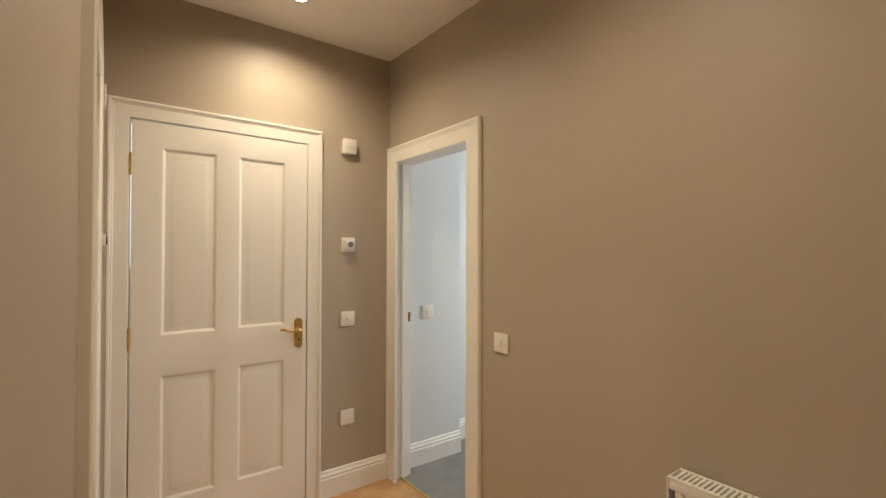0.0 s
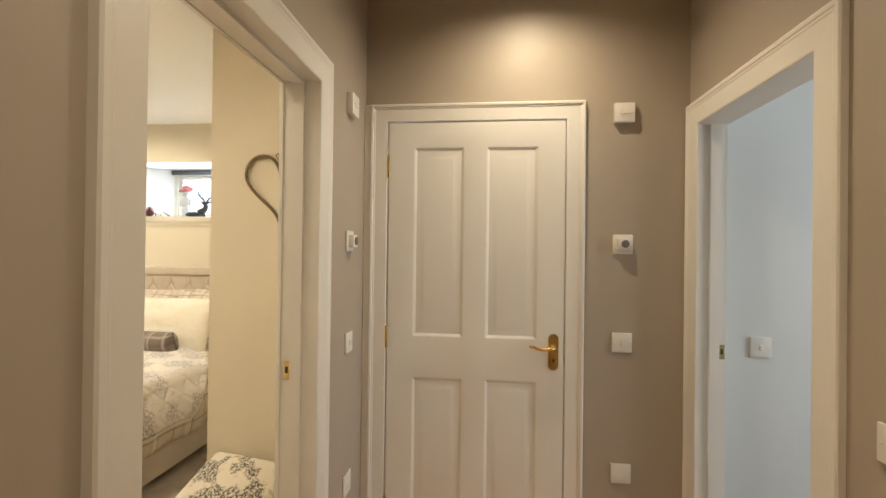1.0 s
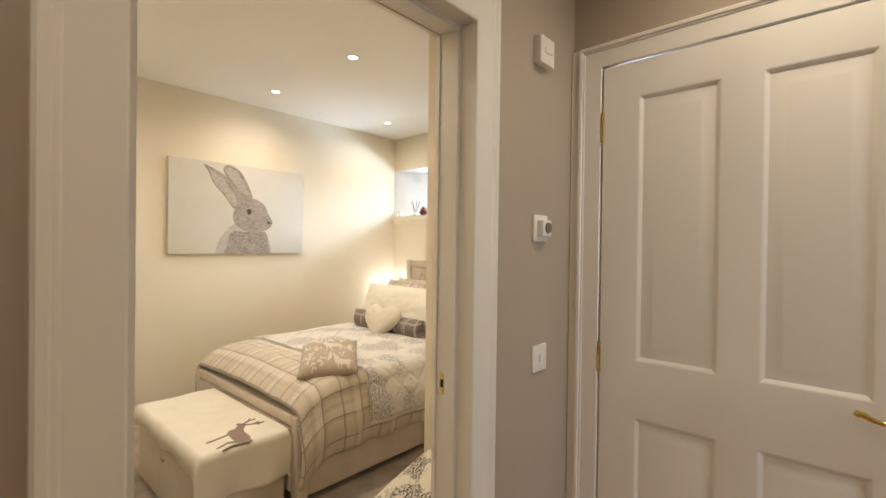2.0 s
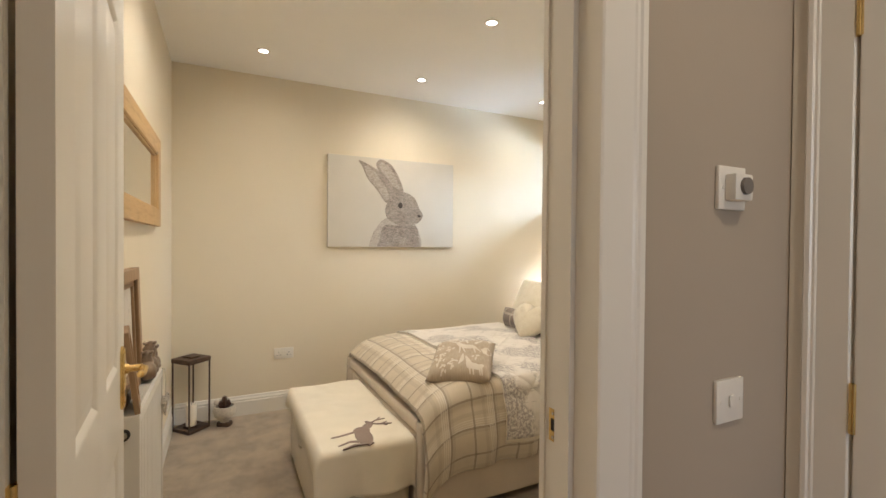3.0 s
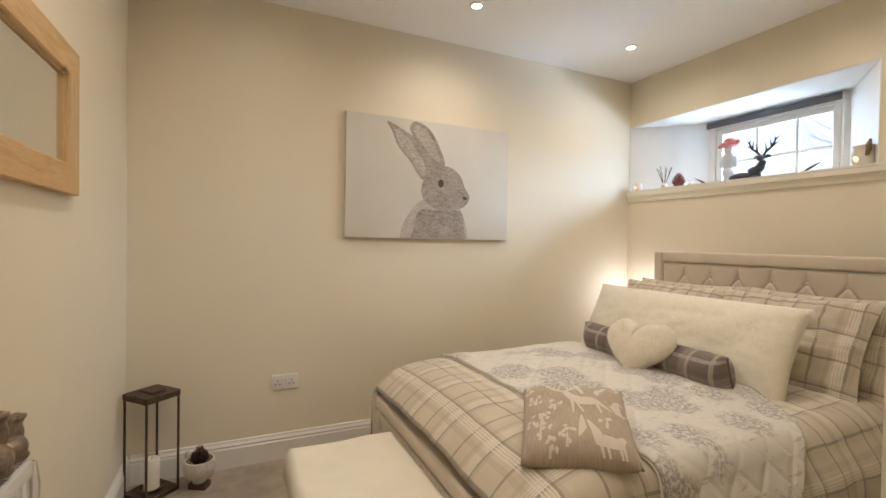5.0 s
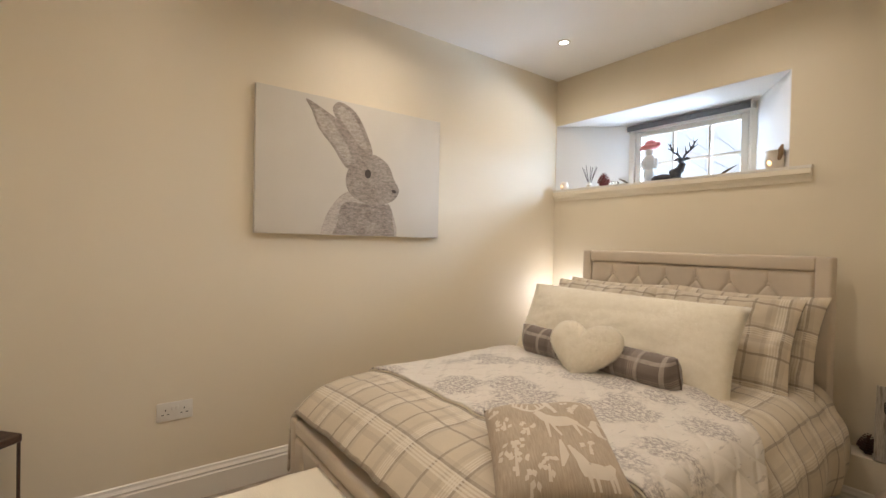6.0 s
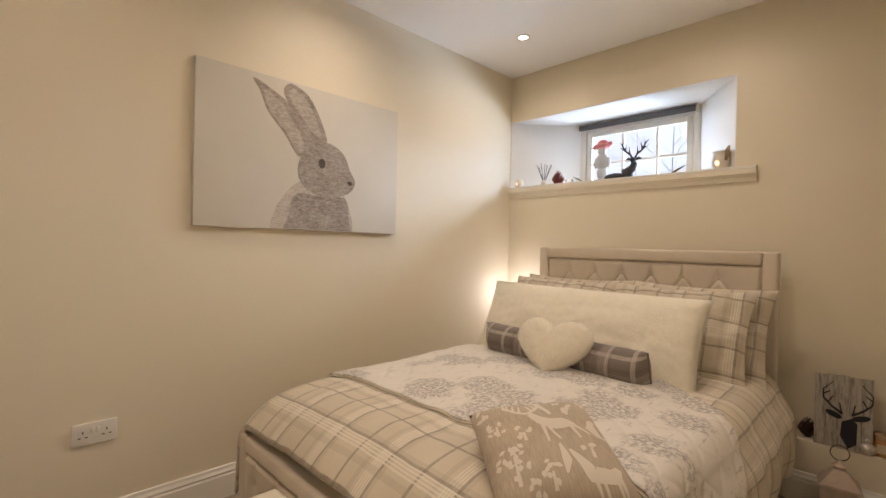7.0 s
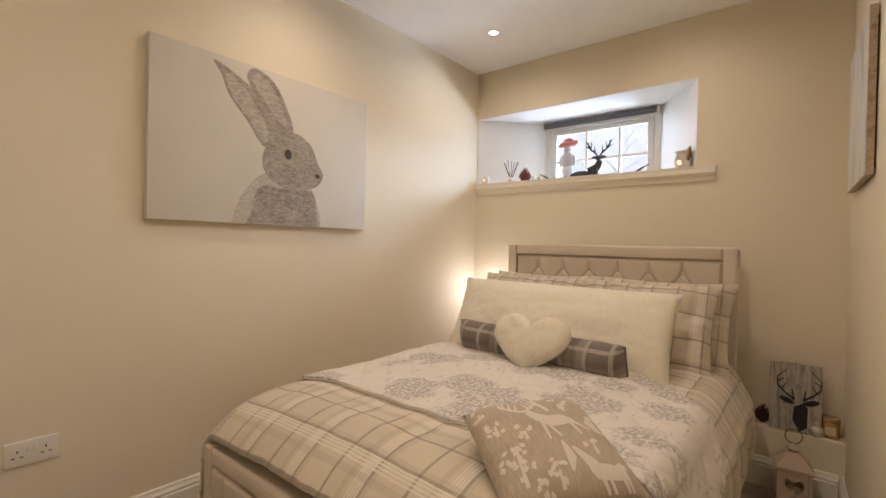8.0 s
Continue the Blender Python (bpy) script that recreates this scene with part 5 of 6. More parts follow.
part("nap", pile(pillow(1.235, 0.45, 0.22, 36, 0.008, 5.0, 0.035, 2.5), 15000, 0.010, 3), "fluff", scene.objects["bolster_pillow"], "short fluffy cream pile", None, m)


def bolster(m, length, r):
    bm = bmesh.new()

    def f(a, b):
        t, z = 2 * math.pi * a, length * (b - 0.5)
        e = min(b, 1 - b) * length
        q = min(1.0, e / 0.075)
        fat = r * (0.06 + 0.94 * math.sqrt(max(0.0, 1 - (1 - q) ** 2)))
        tall = r * (1.08 - 0.08 * q)
        lump = 1 + 0.05 * noise.noise((math.cos(t) * 2, math.sin(t) * 2, z * 9)) + 0.02 * noise.noise((math.cos(t) * 5, math.sin(t) * 5, z * 26))
        pucker = (1 - q) * 0.05 * math.sin(9 * math.sin(t))
        return (z * (1 - 0.012 * (1 - q)), fat * lump * math.cos(t), tall * (lump + pucker) * math.sin(t)), (a * 2 * math.pi * r, z)
    sheet(bm, 30, 60, f)
    bmesh.ops.remove_doubles(bm, verts=bm.verts, dist=0.0008)
    return bm


m = frame3((-1.895, 3.44, 0.716), (1, -0.05, 0), (0, 1, 0.3))
cushion("bolster_cushion", m, bolster(m, 0.89, 0.079), "plaid_dark", "dark brown tartan bolster cushion with flat seamed ends")
roll = scene.objects["bolster_cushion"]
for sx in (-1, 1):
    pts = [(sx * 0.4405, 0.0, 0.086 * k / 8) for k in range(-8, 9)]
    part("seam", tube(bmesh.new(), pts, 0.0045, 6), "plaid_dark", roll, "", 60, m)


def heart_cushion(w, d):
    """A plump heart: x across, y up, z towards the viewer."""
    k, rings = 72, 12
    rim = []
    for i in range(k):
        t = 2 * math.pi * i / k
        rim.append((w / 2 * 0.99 * math.sin(t) ** 3 * 1.02, w / 2 * (0.8125 * math.cos(t) - 0.3125 * math.cos(2 * t) - 0.125 * math.cos(3 * t) - 0.0625 * math.cos(4 * t)) * 0.95))
    bm = bmesh.new()
    uv = bm.loops.layers.uv.verify()
    c = (0.0, 0.03 * w)
    for side in (1, -1):
        rows = []
        for j in range(rings):
            q = 1 - j / rings
            h = side * d / 2 * (1 - q ** 2.4) ** 0.55
            rows.append([bm.verts.new((c[0] + (x - c[0]) * q, c[1] + (y - c[1]) * q, h * (1 + 0.12 * noise.noise((x * q * 20, y * q * 20, side))) + 0.0)) for x, y in rim])
        mid = bm.verts.new((c[0], c[1], side * d / 2))
        for A, B in zip(rows, rows[1:]):
            for i in range(k):
                bm.faces.new((A[i], A[(i + 1) % k], B[(i + 1) % k], B[i])).smooth = True
        for i in range(k):
            bm.faces.new((rows[-1][i], rows[-1][(i + 1) % k], mid)).smooth = True
    bmesh.ops.remove_doubles(bm, verts=bm.verts, dist=0.0005)
    bmesh.ops.recalc_face_normals(bm, faces=bm.faces)
    return bm


m = frame3((-1.865, 3.335, 0.765), (1, 0.10, 0), (0, 0.5, 0.9))
cushion("heart_cushion", m, heart_cushion(0.37, 0.13), "fluff", "fluffy cream heart shaped cushion leaning on the bolster")
part("nap", pile(heart_cushion(0.37, 0.13), 9000, 0.011, 4), "fluff", scene.objects["heart_cushion"], "short fluffy cream pile", None, m)
m = frame3((-1.365, 2.505, 0.690), (0.20, 0.26, 0.025), (-0.29, 0.205, 0.11))
CW, CH, CD = 0.335, 0.36, 0.135
printed = cushion("printed_cushion", m, pillow(CW, CH, CD, 28, 0.004, 8.0, 0.03, 3.2), "taupe", "taupe slub cushion with a pale woodland print of plain shapes")


def on_cushion(p, q):
    """A place on the upper face, p and q from -1 to 1, a little above the cloth."""
    p, q = max(-0.97, min(0.97, p)), max(-0.97, min(0.97, q))
    k = (1 - abs(p) ** 3.2) ** 0.5 * (1 - abs(q) ** 3.2) ** 0.5
    x, y = CW / 2 * p * (1 - 0.03 * (1 - q * q)), CH / 2 * q * (1 - 0.03 * (1 - p * p))
    lump = 0.004 * noise.noise((x * 9 + 8.0, y * 9, 11.0)) + 0.002 * noise.noise((x * 24, y * 24 + 8.0, 1))
    return x, y, CD / 2 * k + lump * k * 2 + 0.0009


def stroke(pts, widths):
    """A flat printed stroke that follows the cloth."""
    bm = bmesh.new()
    fine, wide = [], []
    for (a, b), (u, v) in zip(zip(pts, pts[1:]), zip(widths, widths[1:])):
        steps = max(2, int(math.hypot(b[0] - a[0], b[1] - a[1]) / 0.05))
        for i in range(steps + (b == pts[-1])):
            t = i / steps
            fine.append((a[0] + (b[0] - a[0]) * t, a[1] + (b[1] - a[1]) * t))
            wide.append(u + (v - u) * t)
    rows = []
    for i, (x, y) in enumerate(fine):
        q0, q1 = fine[max(0, i - 1)], fine[min(len(fine) - 1, i + 1)]
        d = Vector((q1[0] - q0[0], q1[1] - q0[1])).normalized()
        w = wide[i] * 1.3
        rows.append([bm.verts.new(on_cushion(x - d.y * w * e, y + d.x * w * e)) for e in (-1, 0, 1)])
    for A, B in zip(rows, rows[1:]):
        for e in (0, 1):
            bm.faces.new((A[e], A[e + 1], B[e + 1], B[e])).smooth = True
    bmesh.ops.recalc_face_normals(bm, faces=bm.faces)
    part("print_shape", bm, "pale_print", printed, "", None, m)


rnd = random.Random(21)
# a long-bodied plain form with branching strokes above it
stroke([(-0.16, 0.44), (-0.05, 0.28), (0.12, 0.20), (0.34, 0.20), (0.50, 0.17)], [0.045, 0.075, 0.085, 0.075, 0.02])
for a, b, w in (((-0.04, 0.24), (-0.03, -0.12), 0.030), ((0.0, 0.22), (0.16, -0.10), 0.026), ((0.40, 0.18), (0.48, -0.10), 0.028), ((0.44, 0.18), (0.66, -0.04), 0.026)):
    stroke([a, b], [w, 0.012])
for sx, reach in ((-1, 0.36), (1, 0.30)):
    base = (-0.18, 0.47)
    stroke([base, (base[0] + sx * reach * 0.5, 0.56), (base[0] + sx * reach * 0.9, 0.70), (base[0] + sx * reach * 0.85, 0.84)], [0.024, 0.024, 0.02, 0.01])
    for f in (0.3, 0.55, 0.8):
        stroke([(base[0] + sx * reach * f, 0.50 + f * 0.18), (base[0] + sx * reach * (f - 0.12), 0.68 + f * 0.16)], [0.02, 0.008])
# a second plain form, a slender stem and a round patch
stroke([(0.20, -0.30), (0.30, -0.52), (0.36, -0.72), (0.66, -0.74), (0.78, -0.62)], [0.02, 0.05, 0.08, 0.075, 0.03])
for x in (0.36, 0.46, 0.66, 0.72):
    stroke([(x, -0.74), (x + 0.03, -0.95)], [0.024, 0.014])
stroke([(0.08, 0.92), (0.10, 0.62), (0.18, 0.40)], [0.04, 0.032, 0.022])
stroke([(0.80, 0.28), (0.83, 0.10), (0.80, -0.10)], [0.04, 0.15, 0.05])
stroke([(0.10, -0.18), (0.10, -0.45), (0.02, -0.66)], [0.012, 0.055, 0.012])
# leafy sprays
for cx, cy, r, count in ((-0.66, -0.36, 0.26, 20), (0.46, 0.62, 0.17, 9), (-0.74, 0.36, 0.15, 8), (-0.20, -0.62, 0.16, 9), (-0.38, 0.10, 0.12, 6), (0.52, -0.30, 0.12, 5), (-0.86, 0.74, 0.10, 5), (0.84, 0.78, 0.10, 4), (-0.5, -0.84, 0.12, 6)):
    stroke([(cx, cy - r * 1.4), (cx + 0.02, cy)], [0.022, 0.012])
    for i in range(count):
        a, d = rnd.uniform(0, 6.28), r * math.sqrt(rnd.random())
        x, y = cx + d * math.cos(a), cy + d * math.sin(a)
        t, l = rnd.uniform(0, 6.28), rnd.uniform(0.05, 0.085)
        stroke([(x, y), (x + l * 0.5 * math.cos(t), y + l * 0.5 * math.sin(t)), (x + l * math.cos(t), y + l * math.sin(t))], [0.010, 0.042, 0.008])


# ---- window ----
def window():
    t = thing("window_1", (-2.15, WY, SILL), "white painted six pane window with a rolled blind above", "window", kind="structure")
    z0, z1 = SILL, HEAD - 0.006
    f = 0.05
    bm = bmesh.new()
    box(bm, WB0 + 0.002, WB0 + f, WY, WY + 0.06, z0, z1, bevel=0.004)
    box(bm, WB1 - f, WB1 - 0.002, WY, WY + 0.06, z0, z1, bevel=0.004)
    box(bm, WB0 + f, WB1 - f, WY, WY + 0.06, z1 - 0.06, z1, bevel=0.004)
    box(bm, WB0 + f, WB1 - f, WY, WY + 0.06, z0, z0 + 0.05, bevel=0.004)
    part("window_frame", bm, "gloss_white", t, "", 40)
    s0, s1, t0, t1 = WB0 + f + 0.004, WB1 - f - 0.004, z0 + 0.054, z1 - 0.064
    bm = bmesh.new()
    w = 0.045
    for b in ((s0, s0 + w, t0, t1), (s1 - w, s1, t0, t1), (s0 + w, s1 - w, t1 - w * 0.8, t1), (s0 + w, s1 - w, t0, t0 + w * 0.6)):
        box(bm, b[0], b[1], WY + 0.012, WY + 0.052, b[2], b[3], bevel=0.004)
    part("sash", bm, "gloss_white", t, "", 40)
    xs = [s0 + w, -2.252, -1.996, s1 - w]
    zs = [t0 + w * 0.6, 1.905, t1 - w * 0.8]
    for x in xs[1:3]:
        part("glazing_bar", boxed(x - 0.011, x + 0.011, WY + 0.016, WY + 0.046, zs[0], zs[2], bevel=0.004), "gloss_white", t, "", 40)
    part("glazing_bar", boxed(xs[0], xs[3], WY + 0.018, WY + 0.044, zs[1] - 0.011, zs[1] + 0.011, bevel=0.004), "gloss_white", t, "", 40)
    for i in range(3):
        for j in range(2):
            g = part("pane", boxed(xs[i], xs[i + 1], WY + 0.029, WY + 0.033, zs[j], zs[j + 1]), "glass", t)
            g.visible_shadow = False
    return t


window()
sill = thing("window_sill", (-2.13, BN - 0.03, 1.62), "cream painted deep window board with a moulded front edge", "window sill", kind="structure")
bm = prism(bmesh.new(), [(W0 + 0.002, 4.437), (-1.298, 4.437), (-1.298, BN + 0.002), (W1 - 0.003, BN + 0.002), (WB1 - 0.002, WY), (WB0 + 0.002, WY), (W0 + 0.002, BN + 0.002)], SILL, SILL + 0.014)
part("board", bm, "gloss_white", sill)
prof = [(0.0005, 0.0), (0.012, 0.0), (0.014, 0.022), (0.02, 0.028), (0.022, 0.036), (0.03, 0.04), (0.032, 0.062), (0.03, 0.068), (0.0005, 0.068)]
part("front_moulding", moulding(bmesh.new(), prof, (W0 + 0.002, BN), (-1.30, BN), (0, -1)), "gloss_cream", sill, "", 30, pose(0, 0, 1.615))

blind = thing("roller_blind", (-2.15, 4.86, 2.195), "grey roller blind rolled up at the window head", "blind")
part("roll", rod(bmesh.new(), (-2.585, 4.862, 2.196), (-1.722, 4.862, 2.196), 0.021, 0.021, 20), "blind_cloth", blind, "rolled grey cloth", 40)
for x in (-2.594, -1.722):
    part("bracket", boxed(x, x + 0.009, 4.838, 4.897, 2.17, 2.222, bevel=0.002), "plastic_white", blind, "white end bracket")
part("hem_bar", boxed(-2.58, -1.727, 4.838, 4.842, 2.168, 2.184, bevel=0.0015), "blind_cloth", blind)
part("chain", tube(bmesh.new(), [(-1.716, 4.85, 2.18), (-1.715, 4.845, 2.0), (-1.712, 4.84, 1.78)], 0.0022, 6), "plastic_white", blind, "thin white pull chain")

# ---- things on the window board ----
ST = SILL + 0.0145


def tea_light(m, r, h, label, name="tea_light_holder"):
    t = thing(name, m, label, "candle holder", "candle holders")
    part("holder", lathe(bmesh.new(), [(0, 0.0), (r * 0.7, 0.0), (r, h * 0.3), (r * 1.02, h * 0.6), (r * 0.75, h), (r * 0.68, h), (r * 0.9, h * 0.55), (r * 0.6, h * 0.12), (0, h * 0.1)], 20), "ceramic", t, "", 50, m)
    part("flame", ball(bmesh.new(), (0.0, -r * 1.0, h * 0.42), r * 0.26, 10, (1, 0.25, 1.2)), "flame_glow", t, "small orange glow", 60, m)
    return t


tea_light(pose(-2.895, 4.472, ST), 0.033, 0.062, "small round cream tea light holder, lit")
m = pose(-2.70, 4.53, ST)
diff = thing("reed_diffuser", m, "reed diffuser with dark sticks on a wooden tray", "reed diffuser")
part("tray", boxed(-0.07, 0.10, -0.03, 0.03, 0.0, 0.012, bevel=0.003), "pale_wood", diff, "pale wooden tray", 40, m)
part("bottle", lathe(bmesh.new(), [(0, 0.012), (0.02, 0.012), (0.024, 0.03), (0.012, 0.045), (0.011, 0.055), (0.008, 0.055), (0, 0.03)], 16), "ceramic", diff, "", 50, m)
for i in range(7):
    a = 2 * math.pi * i / 7
    part("reed", rod(bmesh.new(), (0.004 * math.cos(a), 0.004 * math.sin(a), 0.03), (0.066 * math.cos(a), 0.03 * math.sin(a), 0.160 + 0.01 * (i % 3)), 0.0022, 0.0022, 6), "reed", diff, "", None, m)
pine_cone(pose(-2.575, 4.53, ST), 0.050, 0.112, "cone_red", "dark red decorative cone standing on the window board")
m = pose(-2.485, 4.535, ST)
gl = thing("glass_votive", m, "small clear square glass votive", "candle holder", "candle holders")
part("cup", boxed(-0.022, 0.022, -0.022, 0.022, 0.0, 0.036, bevel=0.003), "jar_glass", gl, "", 40, m)
part("wax", boxed(-0.017, 0.017, -0.017, 0.017, 0.036, 0.039), "wax", gl, "", None, m)

figurine("standing_ornament", pose(-2.30, 4.68, ST), [((-0.016, 0, 0.03), 0.022, (0.9, 0.9, 1.6)), ((0.016, 0, 0.03), 0.022, (0.9, 0.9, 1.6)), ((0, 0, 0.085), 0.042, (1.0, 0.75, 1.2)), ((0, 0, 0.165), 0.05, (1.0, 0.75, 1.35)), ((-0.05, 0, 0.16), 0.016, (0.9, 0.9, 2.6)), ((0.05, 0, 0.16), 0.016, (0.9, 0.9, 2.6)), ((0, 0, 0.245), 0.032, (1, 1, 1))], "grey_felt", "grey felt standing ornament by the window")
figurine("felt_hat", pose(-2.30, 4.68, ST + 0.283), [((0, 0, 0.0), 0.05, (1.35, 1.1, 0.42)), ((0.005, 0, 0.02), 0.038, (1.1, 1, 0.75)), ((0.06, 0, 0.012), 0.018, (1, 1, 1)), ((-0.055, 0, -0.006), 0.018, (1.4, 1, 0.7))], "red_felt", "small red felt hat on top of the grey ornament")
rods = [([(0.0, 0, 0.05), (0.055, 0, 0.08), (0.07, 0, 0.12), (0.066, -0.005, 0.145)], 0.026, [1.3, 1.1, 0.85, 0.8])]
cx = 0.064
for s_ in (-1, 1):
    rods += [([(cx + s_ * 0.008, 0, 0.155), (cx + s_ * 0.024, 0.0, 0.180), (cx + s_ * 0.058, 0, 0.206), (cx + s_ * 0.076, 0, 0.246), (cx + s_ * 0.066, 0, 0.292)], 0.0075, [1, 1.1, 1, 0.85, 0.45]),
             ([(cx + s_ * 0.026, 0, 0.18), (cx + s_ * 0.026, -0.012, 0.232)], 0.0064, [1, 0.45]),
             ([(cx + s_ * 0.056, 0, 0.204), (cx + s_ * 0.048, -0.010, 0.256)], 0.0064, [1, 0.45]),
             ([(cx + s_ * 0.060, 0, 0.210), (cx + s_ * 0.098, 0.008, 0.236)], 0.0060, [1, 0.45]),
             ([(cx + s_ * 0.074, 0, 0.244), (cx + s_ * 0.098, 0.006, 0.272)], 0.0058, [1, 0.45]),
             ([(cx + s_ * 0.014, 0, 0.142), (cx + s_ * 0.034, 0.004, 0.152), (cx + s_ * 0.052, 0.004, 0.146)], 0.012, [0.7, 1, 0.35])]
figurine("resting_ornament", pose(-2.10, 4.60, ST, 0, 0, 4), [((-0.06, 0, 0.030), 0.036, (2.2, 0.95, 0.85)), ((0.025, 0, 0.044), 0.040, (0.95, 0.85, 1.1)), ((0.066, -0.022, 0.138), 0.022, (0.9, 1.5, 0.95)), ((0.05, -0.04, 0.015), 0.016, (2.6, 0.8, 0.8))], "resin_black", "black resin resting ornament with branching antlers", rods)
for k, (x, y, s) in enumerate(((-1.77, 4.55, 1), (-2.385, 4.56, -1))):
    m = pose(x, y, ST)
    t = thing("feather", m, "dark curved feather lying on the window board", "feather", "feathers")
    part("vane", tube(bmesh.new(), [(-0.03, 0, 0.003), (0.0, 0, 0.012), (s * 0.04, 0, 0.036), (s * 0.085, 0, 0.058)], 0.008, 6, taper=[0.4, 1, 0.9, 0.2]), "feather", t, "", 60, m)
m = pose(-1.482, 4.515, ST)
burner = thing("oil_burner", m, "round cream ceramic oil burner, lit, with a twig handle", "oil burner", "candle holders")
part("body", lathe(bmesh.new(), [(0, 0), (0.036, 0.0), (0.05, 0.03), (0.052, 0.055), (0.042, 0.088), (0.05, 0.105), (0.046, 0.106), (0.034, 0.09), (0, 0.086)], 24), "ceramic", burner, "", 50, m)
part("opening", ball(bmesh.new(), (-0.010, -0.047, 0.036), 0.014, 12, (1, 0.3, 1.0)), "flame_glow", burner, "glowing candle opening", 60, m)
part("handle", tube(bmesh.new(), [(0.045, -0.01, 0.05), (0.062, -0.01, 0.08), (0.055, -0.008, 0.105), (0.066, -0.005, 0.13)], 0.011, 8, taper=[0.8, 1.1, 1.2, 0.5]), "oak", burner, "brown knobbly handle", 60, m @ pose(0, 0, 0, 0, 0, -40))

# ---- things on the ledge and the floor beside the bed ----
LZ = LEDGE_Z + 0.001
m = pose(-0.912, 4.345, LZ, -6, 0, 4)
board = thing("plank_picture", m, "weathered plank picture with plain black shapes leaning on the wall", "picture", "picture frames")
for i in range(5):
    x = -0.105 + 0.042 * i
    part("plank", boxed(x + 0.0008, x + 0.0412, -0.014 - 0.001 * (i % 2), 0.0, 0.0, 0.335 + 0.002 * (i % 3), bevel=0.002), "driftwood", board, "", 40, m)
for z in (0.08, 0.26):
    part("batten", boxed(-0.095, 0.095, 0.0, 0.008, z, z + 0.03), "driftwood", board, "", None, m)


def black_shape(pts):
    mm2 = m @ Matrix(((1, 0, 0, 0), (0, 0, -1, -0.0152), (0, 1, 0, 0), (0, 0, 0, 1)))
    part("painted_shape", outline(bmesh.new(), pts, 0.0012, mm2), "ink", board, "plain black shape")


black_shape([(0.018, 0.005), (0.048, 0.03), (0.050, 0.125), (0.030, 0.145), (-0.004, 0.125), (-0.010, 0.06)])
black_shape(ellipse(-0.034, 0.152, 0.032, 0.013, -22))
black_shape(ellipse(0.062, 0.152, 0.034, 0.013, 18))


def black_stroke(pts, w):
    for i, (a, b) in enumerate(zip(pts, pts[1:])):
        d = Vector((b[0] - a[0], b[1] - a[1])).normalized() * w * (1 - 0.2 * i)
        black_shape([(a[0] + d.y, a[1] - d.x), (b[0] + d.y * 0.8, b[1] - d.x * 0.8), (b[0] - d.y * 0.8, b[1] + d.x * 0.8), (a[0] - d.y, a[1] + d.x)])


for s in (-1, 1):
    black_stroke([(0.014 + s * 0.016, 0.160), (0.014 + s * 0.055, 0.188), (0.014 + s * 0.086, 0.222), (0.014 + s * 0.088, 0.262), (0.014 + s * 0.050, 0.305)], 0.0055)
    black_stroke([(0.014 + s * 0.088, 0.240), (0.014 + s * 0.062, 0.258)], 0.003)
    black_stroke([(0.014 + s * 0.070, 0.202), (0.014 + s * 0.052, 0.236)], 0.003)
    black_stroke([(0.014 + s * 0.020, 0.166), (0.014 + s * 0.028, 0.210)], 0.003)
pine_cone(pose(-1.045, 4.395, LZ), 0.042, 0.095, "cone_brown", "dark brown pine cone on the low ledge")
pine_cone(pose(-2.62, 4.375, LZ + 0.285), 0.032, 0.07, "cone_brown", "dark brown pine cone on top of a white jar")
m = pose(-2.62, 4.385, LZ)
t = thing("storage_jar", m, "tall plain white ceramic jar on the ledge", "jar", "jars")
part("body", lathe(bmesh.new(), [(0, 0), (0.042, 0), (0.046, 0.02), (0.046, 0.25), (0.04, 0.27), (0.04, 0.284), (0, 0.284)], 24), "ceramic", t, "", 50, m)
m = pose(-0.775, 4.385, LZ)
t = thing("jar_candle", m, "amber glass candle jar with a brown lid and pale label", "candle", "jars")
part("jar", lathe(bmesh.new(), [(0, 0), (0.034, 0), (0.038, 0.006), (0.038, 0.072), (0.033, 0.078), (0, 0.078)], 24), "amber", t, "", 50, m)
part("lid", lathe(bmesh.new(), [(0, 0.078), (0.037, 0.078), (0.038, 0.094), (0.034, 0.098), (0, 0.098)], 24), "oak", t, "brown wooden lid", 50, m)
part("label", boxed(-0.02, 0.02, -0.0405, -0.0375, 0.018, 0.058), "label", t, "pale paper label", None, m)
m = pose(-0.828, 4.356, LZ)
t = thing("glass_jar", pose(-0.828, 4.356, LZ), "small mercury glass jar with a rounded stopper", "jar", "jars")
part("bowl", lathe(bmesh.new(), [(0, 0), (0.028, 0), (0.036, 0.018), (0.034, 0.036), (0.018, 0.05), (0, 0.05)], 20), "silver", t, "", 50, m)
part("stopper", ball(bmesh.new(), (0, 0, 0.062), 0.016, 12), "silver", t, "", 60, m)

